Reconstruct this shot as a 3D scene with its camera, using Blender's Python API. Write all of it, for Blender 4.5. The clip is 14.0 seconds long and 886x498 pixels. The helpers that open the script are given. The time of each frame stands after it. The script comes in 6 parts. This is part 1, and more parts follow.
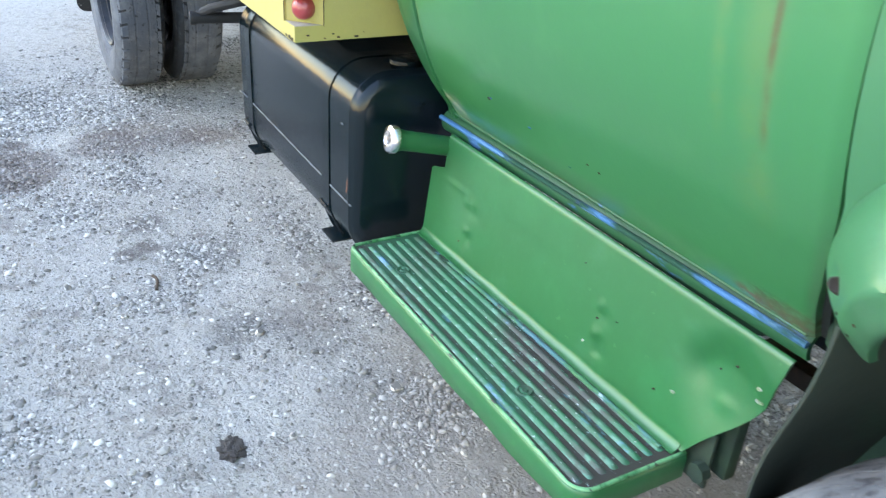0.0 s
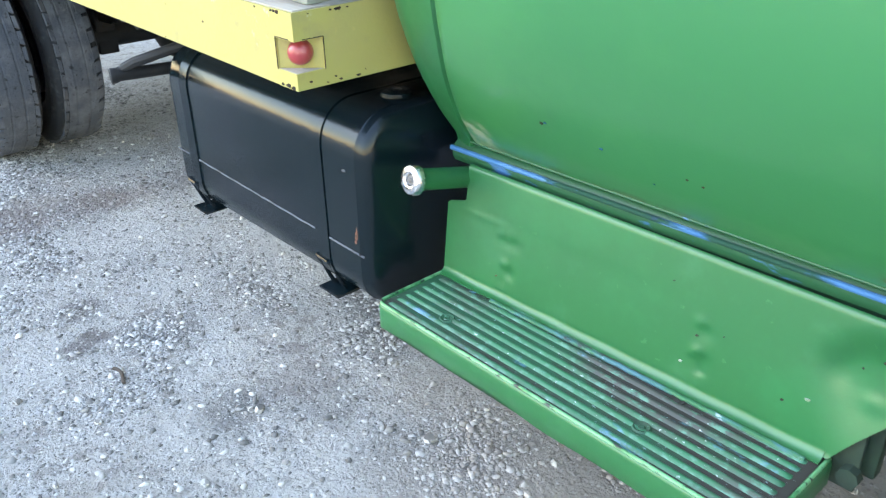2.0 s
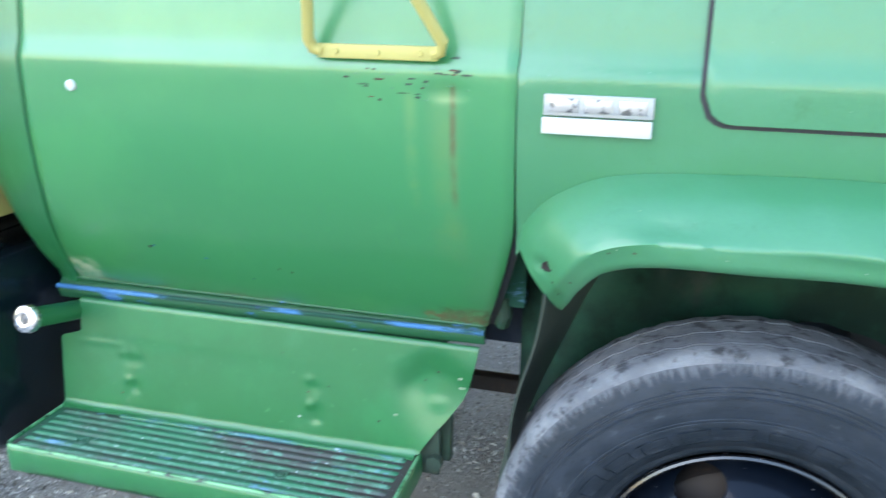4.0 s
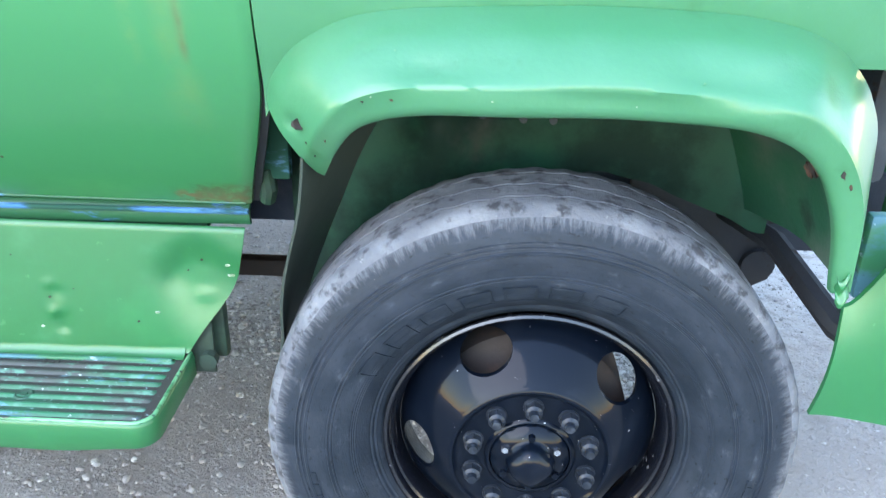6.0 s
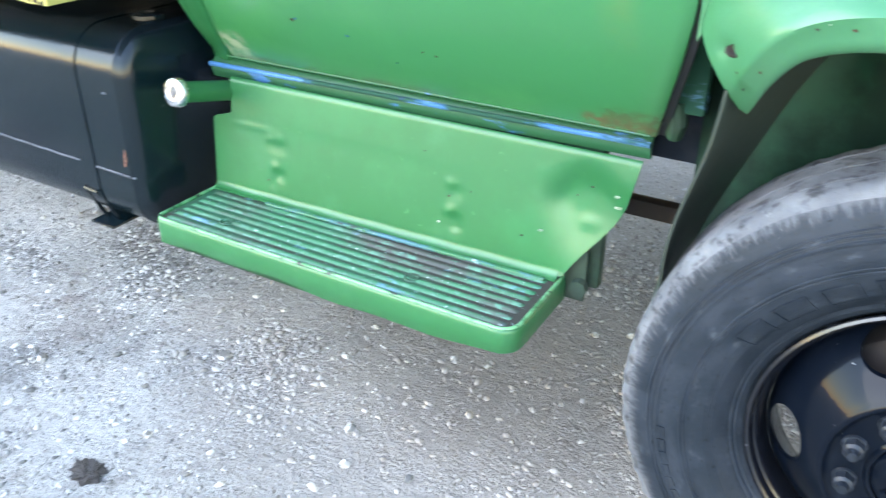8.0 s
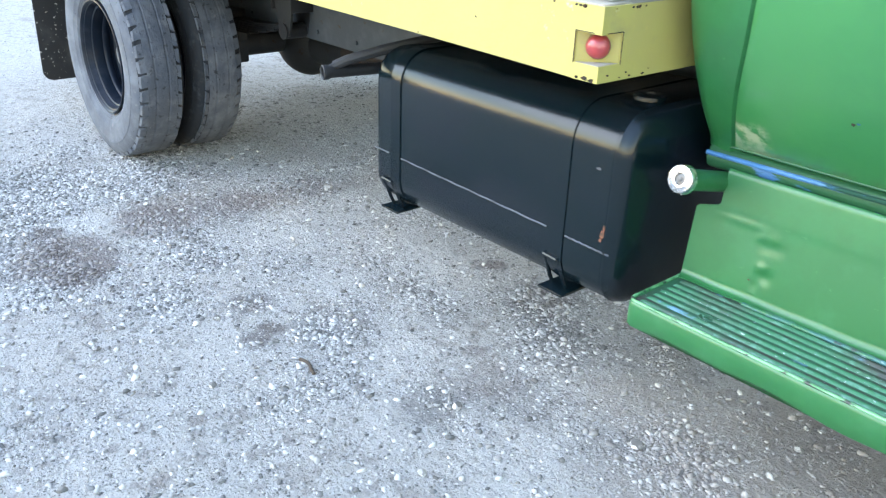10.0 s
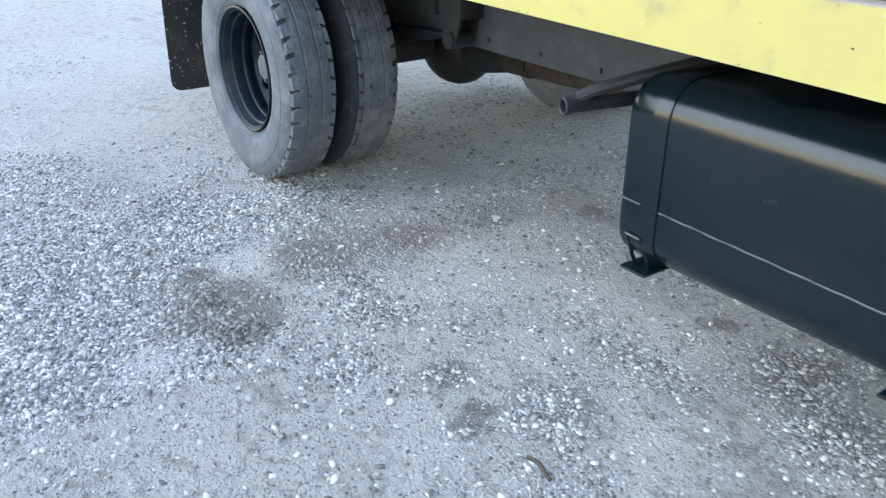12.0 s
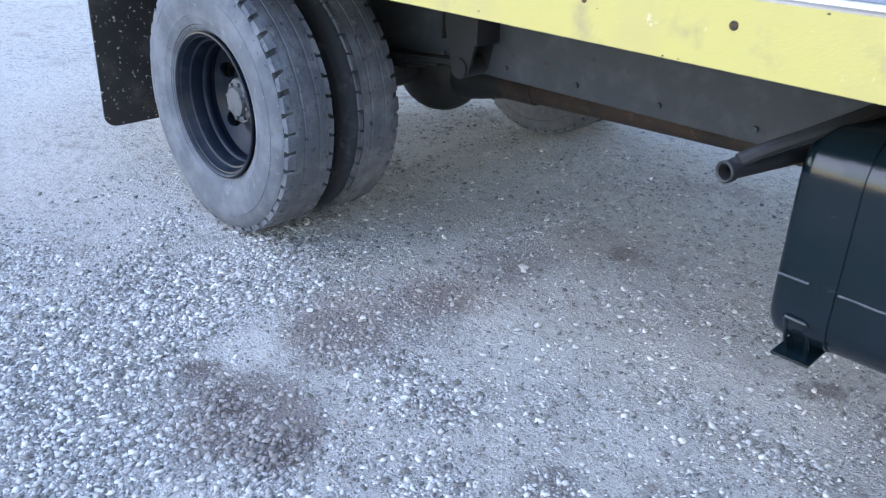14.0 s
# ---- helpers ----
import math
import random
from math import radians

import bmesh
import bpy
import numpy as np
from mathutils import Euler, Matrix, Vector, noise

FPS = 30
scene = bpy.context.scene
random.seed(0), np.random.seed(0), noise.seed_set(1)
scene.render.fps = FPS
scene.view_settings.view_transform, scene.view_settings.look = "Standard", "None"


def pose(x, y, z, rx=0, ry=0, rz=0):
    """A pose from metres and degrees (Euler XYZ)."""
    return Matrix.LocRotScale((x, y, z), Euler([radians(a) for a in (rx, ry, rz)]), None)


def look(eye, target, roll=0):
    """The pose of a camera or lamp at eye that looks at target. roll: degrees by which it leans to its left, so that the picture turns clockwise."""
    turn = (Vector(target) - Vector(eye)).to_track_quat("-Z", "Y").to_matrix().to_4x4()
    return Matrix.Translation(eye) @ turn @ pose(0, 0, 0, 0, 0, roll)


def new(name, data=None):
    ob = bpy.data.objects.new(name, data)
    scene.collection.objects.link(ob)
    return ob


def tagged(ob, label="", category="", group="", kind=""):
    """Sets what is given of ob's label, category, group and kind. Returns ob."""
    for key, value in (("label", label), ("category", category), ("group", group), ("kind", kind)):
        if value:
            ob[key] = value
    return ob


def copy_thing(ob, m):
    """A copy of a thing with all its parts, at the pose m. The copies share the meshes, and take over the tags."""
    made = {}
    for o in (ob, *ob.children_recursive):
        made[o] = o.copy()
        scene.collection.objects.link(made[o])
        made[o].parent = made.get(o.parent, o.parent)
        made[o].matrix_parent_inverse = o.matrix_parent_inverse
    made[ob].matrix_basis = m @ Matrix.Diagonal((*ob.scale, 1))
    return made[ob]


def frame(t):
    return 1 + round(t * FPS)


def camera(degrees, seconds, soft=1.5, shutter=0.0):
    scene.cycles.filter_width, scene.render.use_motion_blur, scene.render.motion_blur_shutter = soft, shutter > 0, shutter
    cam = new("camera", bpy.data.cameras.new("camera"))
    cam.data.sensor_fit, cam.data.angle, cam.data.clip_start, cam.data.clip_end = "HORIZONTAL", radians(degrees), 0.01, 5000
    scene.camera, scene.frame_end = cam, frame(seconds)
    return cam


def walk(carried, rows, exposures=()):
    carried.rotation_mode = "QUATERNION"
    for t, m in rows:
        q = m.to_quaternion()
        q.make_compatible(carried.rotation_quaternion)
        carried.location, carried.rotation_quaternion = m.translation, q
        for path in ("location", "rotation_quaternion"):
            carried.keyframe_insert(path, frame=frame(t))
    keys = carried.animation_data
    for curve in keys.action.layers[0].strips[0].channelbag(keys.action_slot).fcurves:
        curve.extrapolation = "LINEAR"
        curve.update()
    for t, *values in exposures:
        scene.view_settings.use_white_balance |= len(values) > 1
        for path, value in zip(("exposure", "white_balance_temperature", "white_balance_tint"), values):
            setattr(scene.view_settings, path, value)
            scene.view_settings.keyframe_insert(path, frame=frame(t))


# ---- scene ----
cam = camera(57.3, 14.0, 1.2, 0.25)
PATH = [
    (0, (0.035, -0.73, 1.535), (-1.478, 0.175, 0.592), 3.9),
    (0.5, (-0.122, -0.727, 1.546), (-1.656, 0.125, 0.587), 1.3),
    (1, (-0.25, -0.804, 1.544), (-1.72, 0.164, 0.595), 0.4),
    (1.5, (-0.362, -0.896, 1.532), (-1.751, 0.178, 0.574), -0.5),
    (2, (-0.347, -0.963, 1.534), (-1.67, 0.214, 0.606), -1.1),
    (2.5, (-0.25, -1.107, 1.523), (-1.491, 0.158, 0.595), -1.4),
    (3, (-0.229, -1.241, 1.548), (-1.42, 0.125, 0.702), -1.5),
    (3.5, (-0.258, -1.342, 1.546), (-1.147, 0.299, 0.827), 0.4),
    (4, (-0.208, -1.356, 1.59), (-0.72, 0.479, 0.981), 0.7),
    (4.2, (-0.184, -1.337, 1.596), (-0.566, 0.54, 1.022), 0.7),
    (6.3, (-0.107, -1.158, 1.458), (-0.158, 0.616, 0.536), 1.6),
    (6.5, (-0.092, -1.139, 1.438), (-0.136, 0.614, 0.477), 1.8),
    (7, (-0.088, -1.113, 1.407), (-0.248, 0.597, 0.383), 1.9),
    (7.5, (-0.132, -1.12, 1.429), (-0.672, 0.526, 0.43), 0.0),
    (8, (-0.172, -1.161, 1.42), (-1.063, 0.351, 0.46), 0.3),
    (8.5, (-0.283, -1.29, 1.418), (-1.385, 0.089, 0.479), 1.4),
    (9, (-0.409, -1.414, 1.426), (-1.672, -0.116, 0.576), 2.6),
    (9.2, (-0.452, -1.462, 1.429), (-1.765, -0.207, 0.591), 2.8),
    (11.3, (-1.1, -1.445, 1.472), (-2.514, -0.327, 0.606), 1.0),
    (11.5, (-1.164, -1.491, 1.475), (-2.6, -0.401, 0.608), 0.7),
    (12, (-1.412, -1.507, 1.432), (-2.876, -0.459, 0.561), 0.4),
    (12.5, (-1.639, -1.503, 1.472), (-3.091, -0.424, 0.617), 0.7),
    (13, (-1.829, -1.567, 1.484), (-3.22, -0.398, 0.648), 1.4),
    (13.5, (-1.963, -1.644, 1.492), (-3.296, -0.403, 0.667), 1.4),
    (14, (-2.167, -1.618, 1.44), (-3.444, -0.35, 0.568), 1.3),
]
walk(cam, [(t, look(eye, target, roll)) for t, eye, target, roll in PATH],
     [(0, 2.44, 7420, 19), (1.5, 2.44, 7320, 18), (2.5, 2.52, 7200, 17), (3.5, 2.52, 6850, 18), (4.0, 2.42, 6700, 17), (6.5, 3.08, 6950, 20), (7.0, 3.22, 7080, 20), (7.5, 3.2, 7200, 20), (8.0, 2.94, 7280, 19), (8.5, 2.58, 7150, 18), (9.0, 2.6, 7280, 17), (11.3, 2.42, 7250, 18), (12.5, 2.16, 7250, 18), (13.5, 2.14, 7050, 20), (14.0, 2.16, 6600, 24)])

# ---- light ----
SUN_EL, SUN_ROT = 37.0, 214.0
world = bpy.data.worlds.new("sky")
scene.world = world
world.use_nodes = True
_wn, _wl = world.node_tree.nodes, world.node_tree.links
_sky = _wn.new("ShaderNodeTexSky")
_sky.sky_type, _sky.sun_disc = "NISHITA", False
_sky.sun_elevation, _sky.sun_rotation = radians(SUN_EL), radians(SUN_ROT)
_sky.air_density, _sky.dust_density, _sky.ozone_density = 1.7, 0.05, 3.0
_wl.new(_sky.outputs[0], _wn["Background"].inputs[0])
_wn["Background"].inputs[1].default_value = 0.15
sun_data = bpy.data.lights.new("sun", "SUN")
sun_data.energy, sun_data.angle, sun_data.color = 0.36, radians(50), (0.97, 0.985, 1.0)
sun = new("sun", sun_data)
_a, _e = radians(SUN_ROT), radians(SUN_EL)
_dir = Vector((math.sin(_a) * math.cos(_e), math.cos(_a) * math.cos(_e), math.sin(_e)))
sun.matrix_world = look(_dir * 30, (0, 0, 0))


# ---- materials ----
def material(name, base, rough=0.5, metal=0.0, layers=(), bump=(), coat=0.0, coat_rough=0.15, coat_ior=1.5, vary=0.0, island=0.0, stretch=(1, 1, 1), spec=0.5, marks=(), spots=(), ring=None):
    """Principled paint or stone. layers: (colour, noise scale, low, high, roughness, detail); bump: (scale, height in
    m);
    spots: (colour, x, y, radius, strength) for round stains and painted light or shade on the ground;
    marks: (colour, axis extents (x0, x1, z0, z1), soft edge, noise scale, strength) for stains that have a place."""
    m = bpy.data.materials.new(name)
    m.use_nodes = True
    N, L = m.node_tree.nodes, m.node_tree.links
    b = N["Principled BSDF"]
    b.inputs["Metallic"].default_value = metal
    b.inputs["Specular IOR Level"].default_value = spec
    if coat:
        b.inputs["Coat Weight"].default_value, b.inputs["Coat Roughness"].default_value = coat, coat_rough
        b.inputs["Coat IOR"].default_value = coat_ior
    tc = N.new("ShaderNodeTexCoord")
    mp = N.new("ShaderNodeMapping")
    mp.inputs["Scale"].default_value = stretch
    L.new(tc.outputs["Object"], mp.inputs[0])

    where = mp.outputs[0]
    if ring:
        # streaks that run round an axle along Y
        sp = N.new("ShaderNodeSeparateXYZ")
        L.new(tc.outputs["Object"], sp.inputs[0])
        ang = N.new("ShaderNodeMath")
        ang.operation = "ARCTAN2"
        L.new(sp.outputs[2], ang.inputs[0])
        L.new(sp.outputs[0], ang.inputs[1])
        flat2 = N.new("ShaderNodeVectorMath")
        flat2.operation = "MULTIPLY"
        L.new(tc.outputs["Object"], flat2.inputs[0])
        flat2.inputs[1].default_value = (1, 0, 1)
        rad = N.new("ShaderNodeVectorMath")
        rad.operation = "LENGTH"
        L.new(flat2.outputs[0], rad.inputs[0])
        cb = N.new("ShaderNodeCombineXYZ")
        sw = N.new("ShaderNodeMath")
        sw.operation = "MULTIPLY"
        L.new(ang.outputs[0], sw.inputs[0])
        sw.inputs[1].default_value = 0.2
        L.new(sw.outputs[0], cb.inputs[0])
        L.new(rad.outputs["Value"], cb.inputs[1])
        L.new(sp.outputs[1], cb.inputs[2])
        where = cb.outputs[0]

    def noise_tex(scale, detail=4.0):
        n = N.new("ShaderNodeTexNoise")
        n.inputs["Scale"].default_value, n.inputs["Detail"].default_value = scale, detail
        n.inputs["Roughness"].default_value = 0.6
        L.new(where, n.inputs["Vector"])
        return n.outputs["Fac"]

    def ramp(src, lo, hi, t0=0.0, t1=1.0):
        r = N.new("ShaderNodeMapRange")
        r.interpolation_type = "SMOOTHSTEP"
        for i, v in enumerate((lo, hi, t0, t1)):
            r.inputs[i + 1].default_value = v
        L.new(src, r.inputs[0])
        return r.outputs[0]

    def math2(op, a, c):
        n = N.new("ShaderNodeMath")
        n.operation = op
        for i, v in enumerate((a, c)):
            if isinstance(v, (int, float)):
                n.inputs[i].default_value = v
            else:
                L.new(v, n.inputs[i])
        return n.outputs[0]

    col = N.new("ShaderNodeRGB")
    col.outputs[0].default_value = (*base, 1)
    colour = col.outputs[0]
    rgh = N.new("ShaderNodeValue")
    rgh.outputs[0].default_value = rough
    roughness = rgh.outputs[0]

    def mix(fac, a, c):
        n = N.new("ShaderNodeMix")
        n.data_type = "RGBA"
        L.new(fac, n.inputs["Factor"])
        L.new(a, n.inputs[6])
        if isinstance(c, tuple):
            n.inputs[7].default_value = (*c, 1)
        else:
            L.new(c, n.inputs[7])
        return n.outputs[2]

    def mixv(fac, a, v):
        n = N.new("ShaderNodeMix")
        L.new(fac, n.inputs["Factor"])
        L.new(a, n.inputs[2])
        n.inputs[3].default_value = v
        return n.outputs[0]

    if island or vary:
        if island:
            g = N.new("ShaderNodeNewGeometry")
            rnd, amount = g.outputs["Random Per Island"], island
        else:
            g = N.new("ShaderNodeObjectInfo")
            rnd, amount = g.outputs["Random"], vary
        hsv = N.new("ShaderNodeHueSaturation")
        L.new(ramp(rnd, 0, 1, 1 - amount, 1 + amount), hsv.inputs["Value"])
        L.new(colour, hsv.inputs["Color"])
        colour = hsv.outputs[0]
    for layer in layers:
        lc, sc, lo, hi, lr, *det = layer
        f = ramp(noise_tex(sc, det[0] if det else 5.0), lo, hi)
        colour = mix(f, colour, lc)
        if lr is not None:
            roughness = mixv(f, roughness, lr)
    if marks:
        sep = N.new("ShaderNodeSeparateXYZ")
        L.new(tc.outputs["Object"], sep.inputs[0])
        for mc, (x0, x1, z0, z1), soft, sc, strength in marks:
            fx = math2("MULTIPLY", ramp(sep.outputs[0], x0 - soft, x0 + soft), ramp(sep.outputs[0], x1 - soft, x1 + soft, 1, 0))
            fz = math2("MULTIPLY", ramp(sep.outputs[2], z0 - soft * 3, z0 + soft * 3), ramp(sep.outputs[2], z1 - soft, z1 + soft, 1, 0))
            f = math2("MULTIPLY", math2("MULTIPLY", fx, fz), ramp(noise_tex(sc, 6), 0.35, 0.6))
            f = math2("MULTIPLY", f, strength)
            colour = mix(f, colour, mc)
            roughness = mixv(f, roughness, 0.8)
    if spots:
        warp = N.new("ShaderNodeTexNoise")
        warp.inputs["Scale"].default_value, warp.inputs["Detail"].default_value, warp.inputs["Roughness"].default_value = 5.5, 9.0, 0.66
        L.new(tc.outputs["Object"], warp.inputs["Vector"])
        shift = N.new("ShaderNodeVectorMath")
        shift.operation = "MULTIPLY_ADD"
        L.new(warp.outputs["Color"], shift.inputs[0])
        shift.inputs[1].default_value, shift.inputs[2].default_value = (0.36, 0.36, 0), (-0.18, -0.18, 0)
        flat = N.new("ShaderNodeVectorMath")
        flat.operation = "MULTIPLY_ADD"
        L.new(tc.outputs["Object"], flat.inputs[0])
        flat.inputs[1].default_value = (1, 1, 0)
        L.new(shift.outputs[0], flat.inputs[2])
        for sc_, sx, sy, sr, strength in spots:
            dist = N.new("ShaderNodeVectorMath")
            dist.operation = "DISTANCE"
            L.new(flat.outputs[0], dist.inputs[0])
            dist.inputs[1].default_value = (sx, sy, 0)
            colour = mix(ramp(dist.outputs["Value"], 0.35 * sr, 1.15 * sr, strength, 0.0), colour, sc_)
    if ring:
        edge_r, edge_soft, edge_colour = ring
        hatch = N.new("ShaderNodeCombineXYZ")
        L.new(math2("MULTIPLY", ang.outputs[0], 0.47), hatch.inputs[0])
        L.new(math2("MULTIPLY", rad.outputs["Value"], 0.22), hatch.inputs[1])
        rag = N.new("ShaderNodeTexNoise")
        rag.inputs["Scale"].default_value, rag.inputs["Detail"].default_value, rag.inputs["Roughness"].default_value = 95.0, 7.0, 0.75
        L.new(hatch.outputs[0], rag.inputs["Vector"])
        lift = math2("ADD", rad.outputs["Value"], ramp(rag.outputs["Fac"], 0.3, 0.7, -0.012, 0.012))
        f = ramp(lift, edge_r - edge_soft, edge_r + edge_soft)
        colour = mix(f, colour, edge_colour)
        roughness = mixv(f, roughness, 0.92)
    L.new(colour, b.inputs["Base Color"])
    L.new(roughness, b.inputs["Roughness"])
    last = None
    for sc, h in bump:
        bp = N.new("ShaderNodeBump")
        bp.inputs["Distance"].default_value = h
        bp.inputs["Strength"].default_value = 1.0
        L.new(noise_tex(sc, 6), bp.inputs["Height"])
        if last is not None:
            L.new(last, bp.inputs["Normal"])
        last = bp.outputs[0]
    if last is not None:
        L.new(last, b.inputs["Normal"])
        if coat:
            L.new(last, b.inputs["Coat Normal"])
    return m


GREEN = (0.021, 0.172, 0.056)
RUST, BLUE_OLD = (0.16, 0.055, 0.02), (0.04, 0.14, 0.32)
green_paint = material("green_paint", (0.0095, 0.122, 0.037), 0.45, layers=[((0.014, 0.152, 0.049), 3.0, 0.45, 0.7, 0.38), ((0.020, 0.146, 0.053), 7.0, 0.52, 0.75, 0.5), ((0.035, 0.17, 0.06), 45.0, 0.66, 0.74, 0.6)],
                       bump=[(9.0, 0.0012), (240.0, 0.00012)], coat=0.35, coat_rough=0.22)
faded_paint = material("sun_faded_green_paint", (0.0289, 0.1632, 0.0663), 0.5, layers=[((0.0382, 0.1802, 0.0833), 4.0, 0.42, 0.7, 0.58), ((0.0221, 0.136, 0.051), 12.0, 0.60, 0.75, 0.45), ((0.136, 0.255, 0.17), 70.0, 0.72, 0.77, 0.7)],
                       bump=[(5.5, 0.004), (240.0, 0.00015)], coat=0.7, coat_rough=0.2)
door_paint = material("door_green_paint", GREEN, 0.42, layers=[((0.031, 0.198, 0.062), 2.5, 0.45, 0.7, 0.36)], bump=[(6.0, 0.0012), (240.0, 0.00012)], coat=0.7, coat_rough=0.18,
                      marks=[((0.12, 0.2, 0.05), (-0.63, -0.58, 1.08, 1.43), 0.025, 8.0, 0.3), ((0.085, 0.055, 0.022), (-0.592, -0.586, 1.30, 1.43), 0.006, 9.0, 1.6), ((0.07, 0.10, 0.03), (-0.594, -0.584, 1.20, 1.42), 0.008, 9.0, 0.9),
                             ((0.10, 0.22, 0.06), (-0.68, -0.66, 1.2, 1.41), 0.01, 12.0, 0.4), (RUST, (-0.70, -0.555, 0.872, 0.905), 0.015, 60.0, 1.0), ((0.27, 0.34, 0.22), (-1.64, -1.535, 0.885, 0.955), 0.016, 30.0, 1.0), ((0.10, 0.13, 0.08), (-1.6, -1.0, 0.87, 0.888), 0.008, 16.0, 0.7), ((0.06, 0.09, 0.03), (-0.66, -0.52, 0.885, 0.93), 0.01, 40.0, 0.9)])
dark_green_paint = material("dark_green_paint", (0.007, 0.042, 0.019), 0.6, layers=[((0.045, 0.047, 0.042), 3.0, 0.48, 0.72, 0.85, 8.0), ((0.016, 0.035, 0.024), 9.0, 0.45, 0.7, 0.85), (RUST, 9.0, 0.71, 0.76, 0.9)], bump=[(40.0, 0.001)])
blue_paint = material("old_blue_paint", (0.040, 0.15, 0.33), 0.7, spec=0.25, layers=[((0.012, 0.060, 0.040), 5.0, 0.50, 0.56, 0.85, 7.0), ((0.10, 0.24, 0.42), 22.0, 0.55, 0.68, 0.6, 6.0), ((0.02, 0.05, 0.09), 30.0, 0.6, 0.7, 0.7)], bump=[(60.0, 0.0005)], stretch=(0.35, 1, 1))
tread_paint = material("worn_tread_paint", (0.016, 0.095, 0.050), 0.6, layers=[((0.036, 0.031, 0.027), 3.2, 0.35, 0.50, 0.86, 8.0), ((0.06, 0.17, 0.22), 15.0, 0.62, 0.69, 0.4, 8.0), ((0.30, 0.42, 0.42), 90.0, 0.64, 0.70, 0.6, 8.0)],
                       bump=[(120.0, 0.0006)], stretch=(0.7, 1, 1), coat=0.1)
ridge_paint = material("worn_ridge_paint", (0.022, 0.15, 0.072), 0.55, layers=[((0.060, 0.066, 0.058), 3.6, 0.40, 0.56, 0.65, 8.0), ((0.075, 0.22, 0.15), 50.0, 0.50, 0.66, 0.5, 8.0), ((0.09, 0.22, 0.33), 12.0, 0.60, 0.68, 0.5, 7.0), ((0.50, 0.58, 0.57), 120.0, 0.65, 0.70, 0.6, 6.0)],
                       bump=[(120.0, 0.0006)], stretch=(0.6, 1, 1), coat=0.1)
streak_paint = material("old_blue_streak", (0.045, 0.15, 0.19), 0.6, layers=[((0.02, 0.14, 0.06), 11.0, 0.38, 0.52, 0.5, 6.0), ((0.30, 0.42, 0.48), 50.0, 0.58, 0.70, 0.6, 6.0), ((0.03, 0.05, 0.05), 30.0, 0.62, 0.70, 0.7)], bump=[(90.0, 0.0006)], stretch=(0.5, 1, 1))
edge_paint = material("worn_edge_paint", (0.12, 0.36, 0.17), 0.45, layers=[(GREEN, 30.0, 0.45, 0.62, 0.45), ((0.02, 0.03, 0.026), 60.0, 0.54, 0.62, 0.6, 8.0)], stretch=(0.4, 1, 1), coat=0.3)
yellow_paint = material("yellow_paint", (0.4046, 0.3534, 0.107), 0.6, layers=[((0.3906, 0.3348, 0.1163), 3.5, 0.45, 0.7, 0.65), ((0.3069, 0.2651, 0.1209), 9.0, 0.53, 0.76, 0.7, 8.0), ((0.4371, 0.3627, 0.1209), 38.0, 0.63, 0.72, 0.75, 8.0), ((0.5022, 0.4743, 0.3069), 16.0, 0.66, 0.74, 0.7, 6.0), ((0.0465, 0.0326, 0.0186), 26.0, 0.74, 0.76, 0.85, 8.0)],
                        bump=[(20.0, 0.0015), (160.0, 0.0003)])
chip_paint = material("chipped_bare_patch", (0.022, 0.018, 0.014), 0.85, layers=[((0.08, 0.04, 0.022), 60.0, 0.45, 0.6, 0.9)], bump=[(200.0, 0.0006)])
filler_patch = material("pale_bare_patch", (0.33, 0.36, 0.30), 0.8, layers=[((0.09, 0.2, 0.08), 50.0, 0.45, 0.6, 0.7)], bump=[(150.0, 0.0004)])
black_paint = material("black_paint", (0.002, 0.008, 0.011), 0.4, spec=0.0, spots=[((0.11, 0.095, 0.08), -1.91, 0.30, 0.06, 0.6), ((0.09, 0.08, 0.07), -2.0, 0.36, 0.07, 0.6)], layers=[((0.007, 0.011, 0.017), 5.0, 0.45, 0.75, 0.5), ((0.022, 0.024, 0.027), 26.0, 0.64, 0.78, 0.6, 8.0), ((0.09, 0.09, 0.09), 90.0, 0.73, 0.78, 0.8, 8.0)],
                       bump=[(7.0, 0.0016), (180.0, 0.0002)], coat=0.72, coat_rough=0.2, coat_ior=1.55, stretch=(0.5, 1, 1))
gloss_black = material("gloss_black_paint", (0.002, 0.004, 0.008), 0.28, spec=0.04, layers=[((0.006, 0.009, 0.015), 9.0, 0.5, 0.75, 0.34), ((0.42, 0.42, 0.42), 110.0, 0.715, 0.735, 0.7, 4.0)], bump=[(14.0, 0.0005)], coat=0.30, coat_rough=0.05, coat_ior=1.5)
# greasy axle parts, and the dark strips that stand for shade in gaps
axle_black = material("greasy_axle_and_gap_shade_black", (0.012, 0.0135, 0.016), 0.6, layers=[((0.035, 0.036, 0.038), 9.0, 0.52, 0.75, 0.85, 8.0), ((0.03, 0.018, 0.012), 20.0, 0.62, 0.72, 0.9)], bump=[(60.0, 0.001)])
frame_black = material("dull_black_steel", (0.030, 0.038, 0.048), 0.7, layers=[((0.066, 0.075, 0.085), 11.0, 0.45, 0.75, 0.9, 8.0), ((0.05, 0.028, 0.018), 20.0, 0.62, 0.72, 0.9)], bump=[(60.0, 0.001)])
rust_steel = material("rusty_steel", (0.036, 0.024, 0.019), 0.85, layers=[((0.016, 0.015, 0.015), 4.0, 0.42, 0.62, 0.9), ((0.085, 0.047, 0.032), 30.0, 0.58, 0.72, 0.9)], bump=[(120.0, 0.0008)])
scuffed_metal = material("scuffed_weld", (0.085, 0.095, 0.11), 0.5, metal=0.3, layers=[((0.05, 0.05, 0.055), 28.0, 0.5, 0.62, 0.6)], stretch=(0.4, 1, 1))
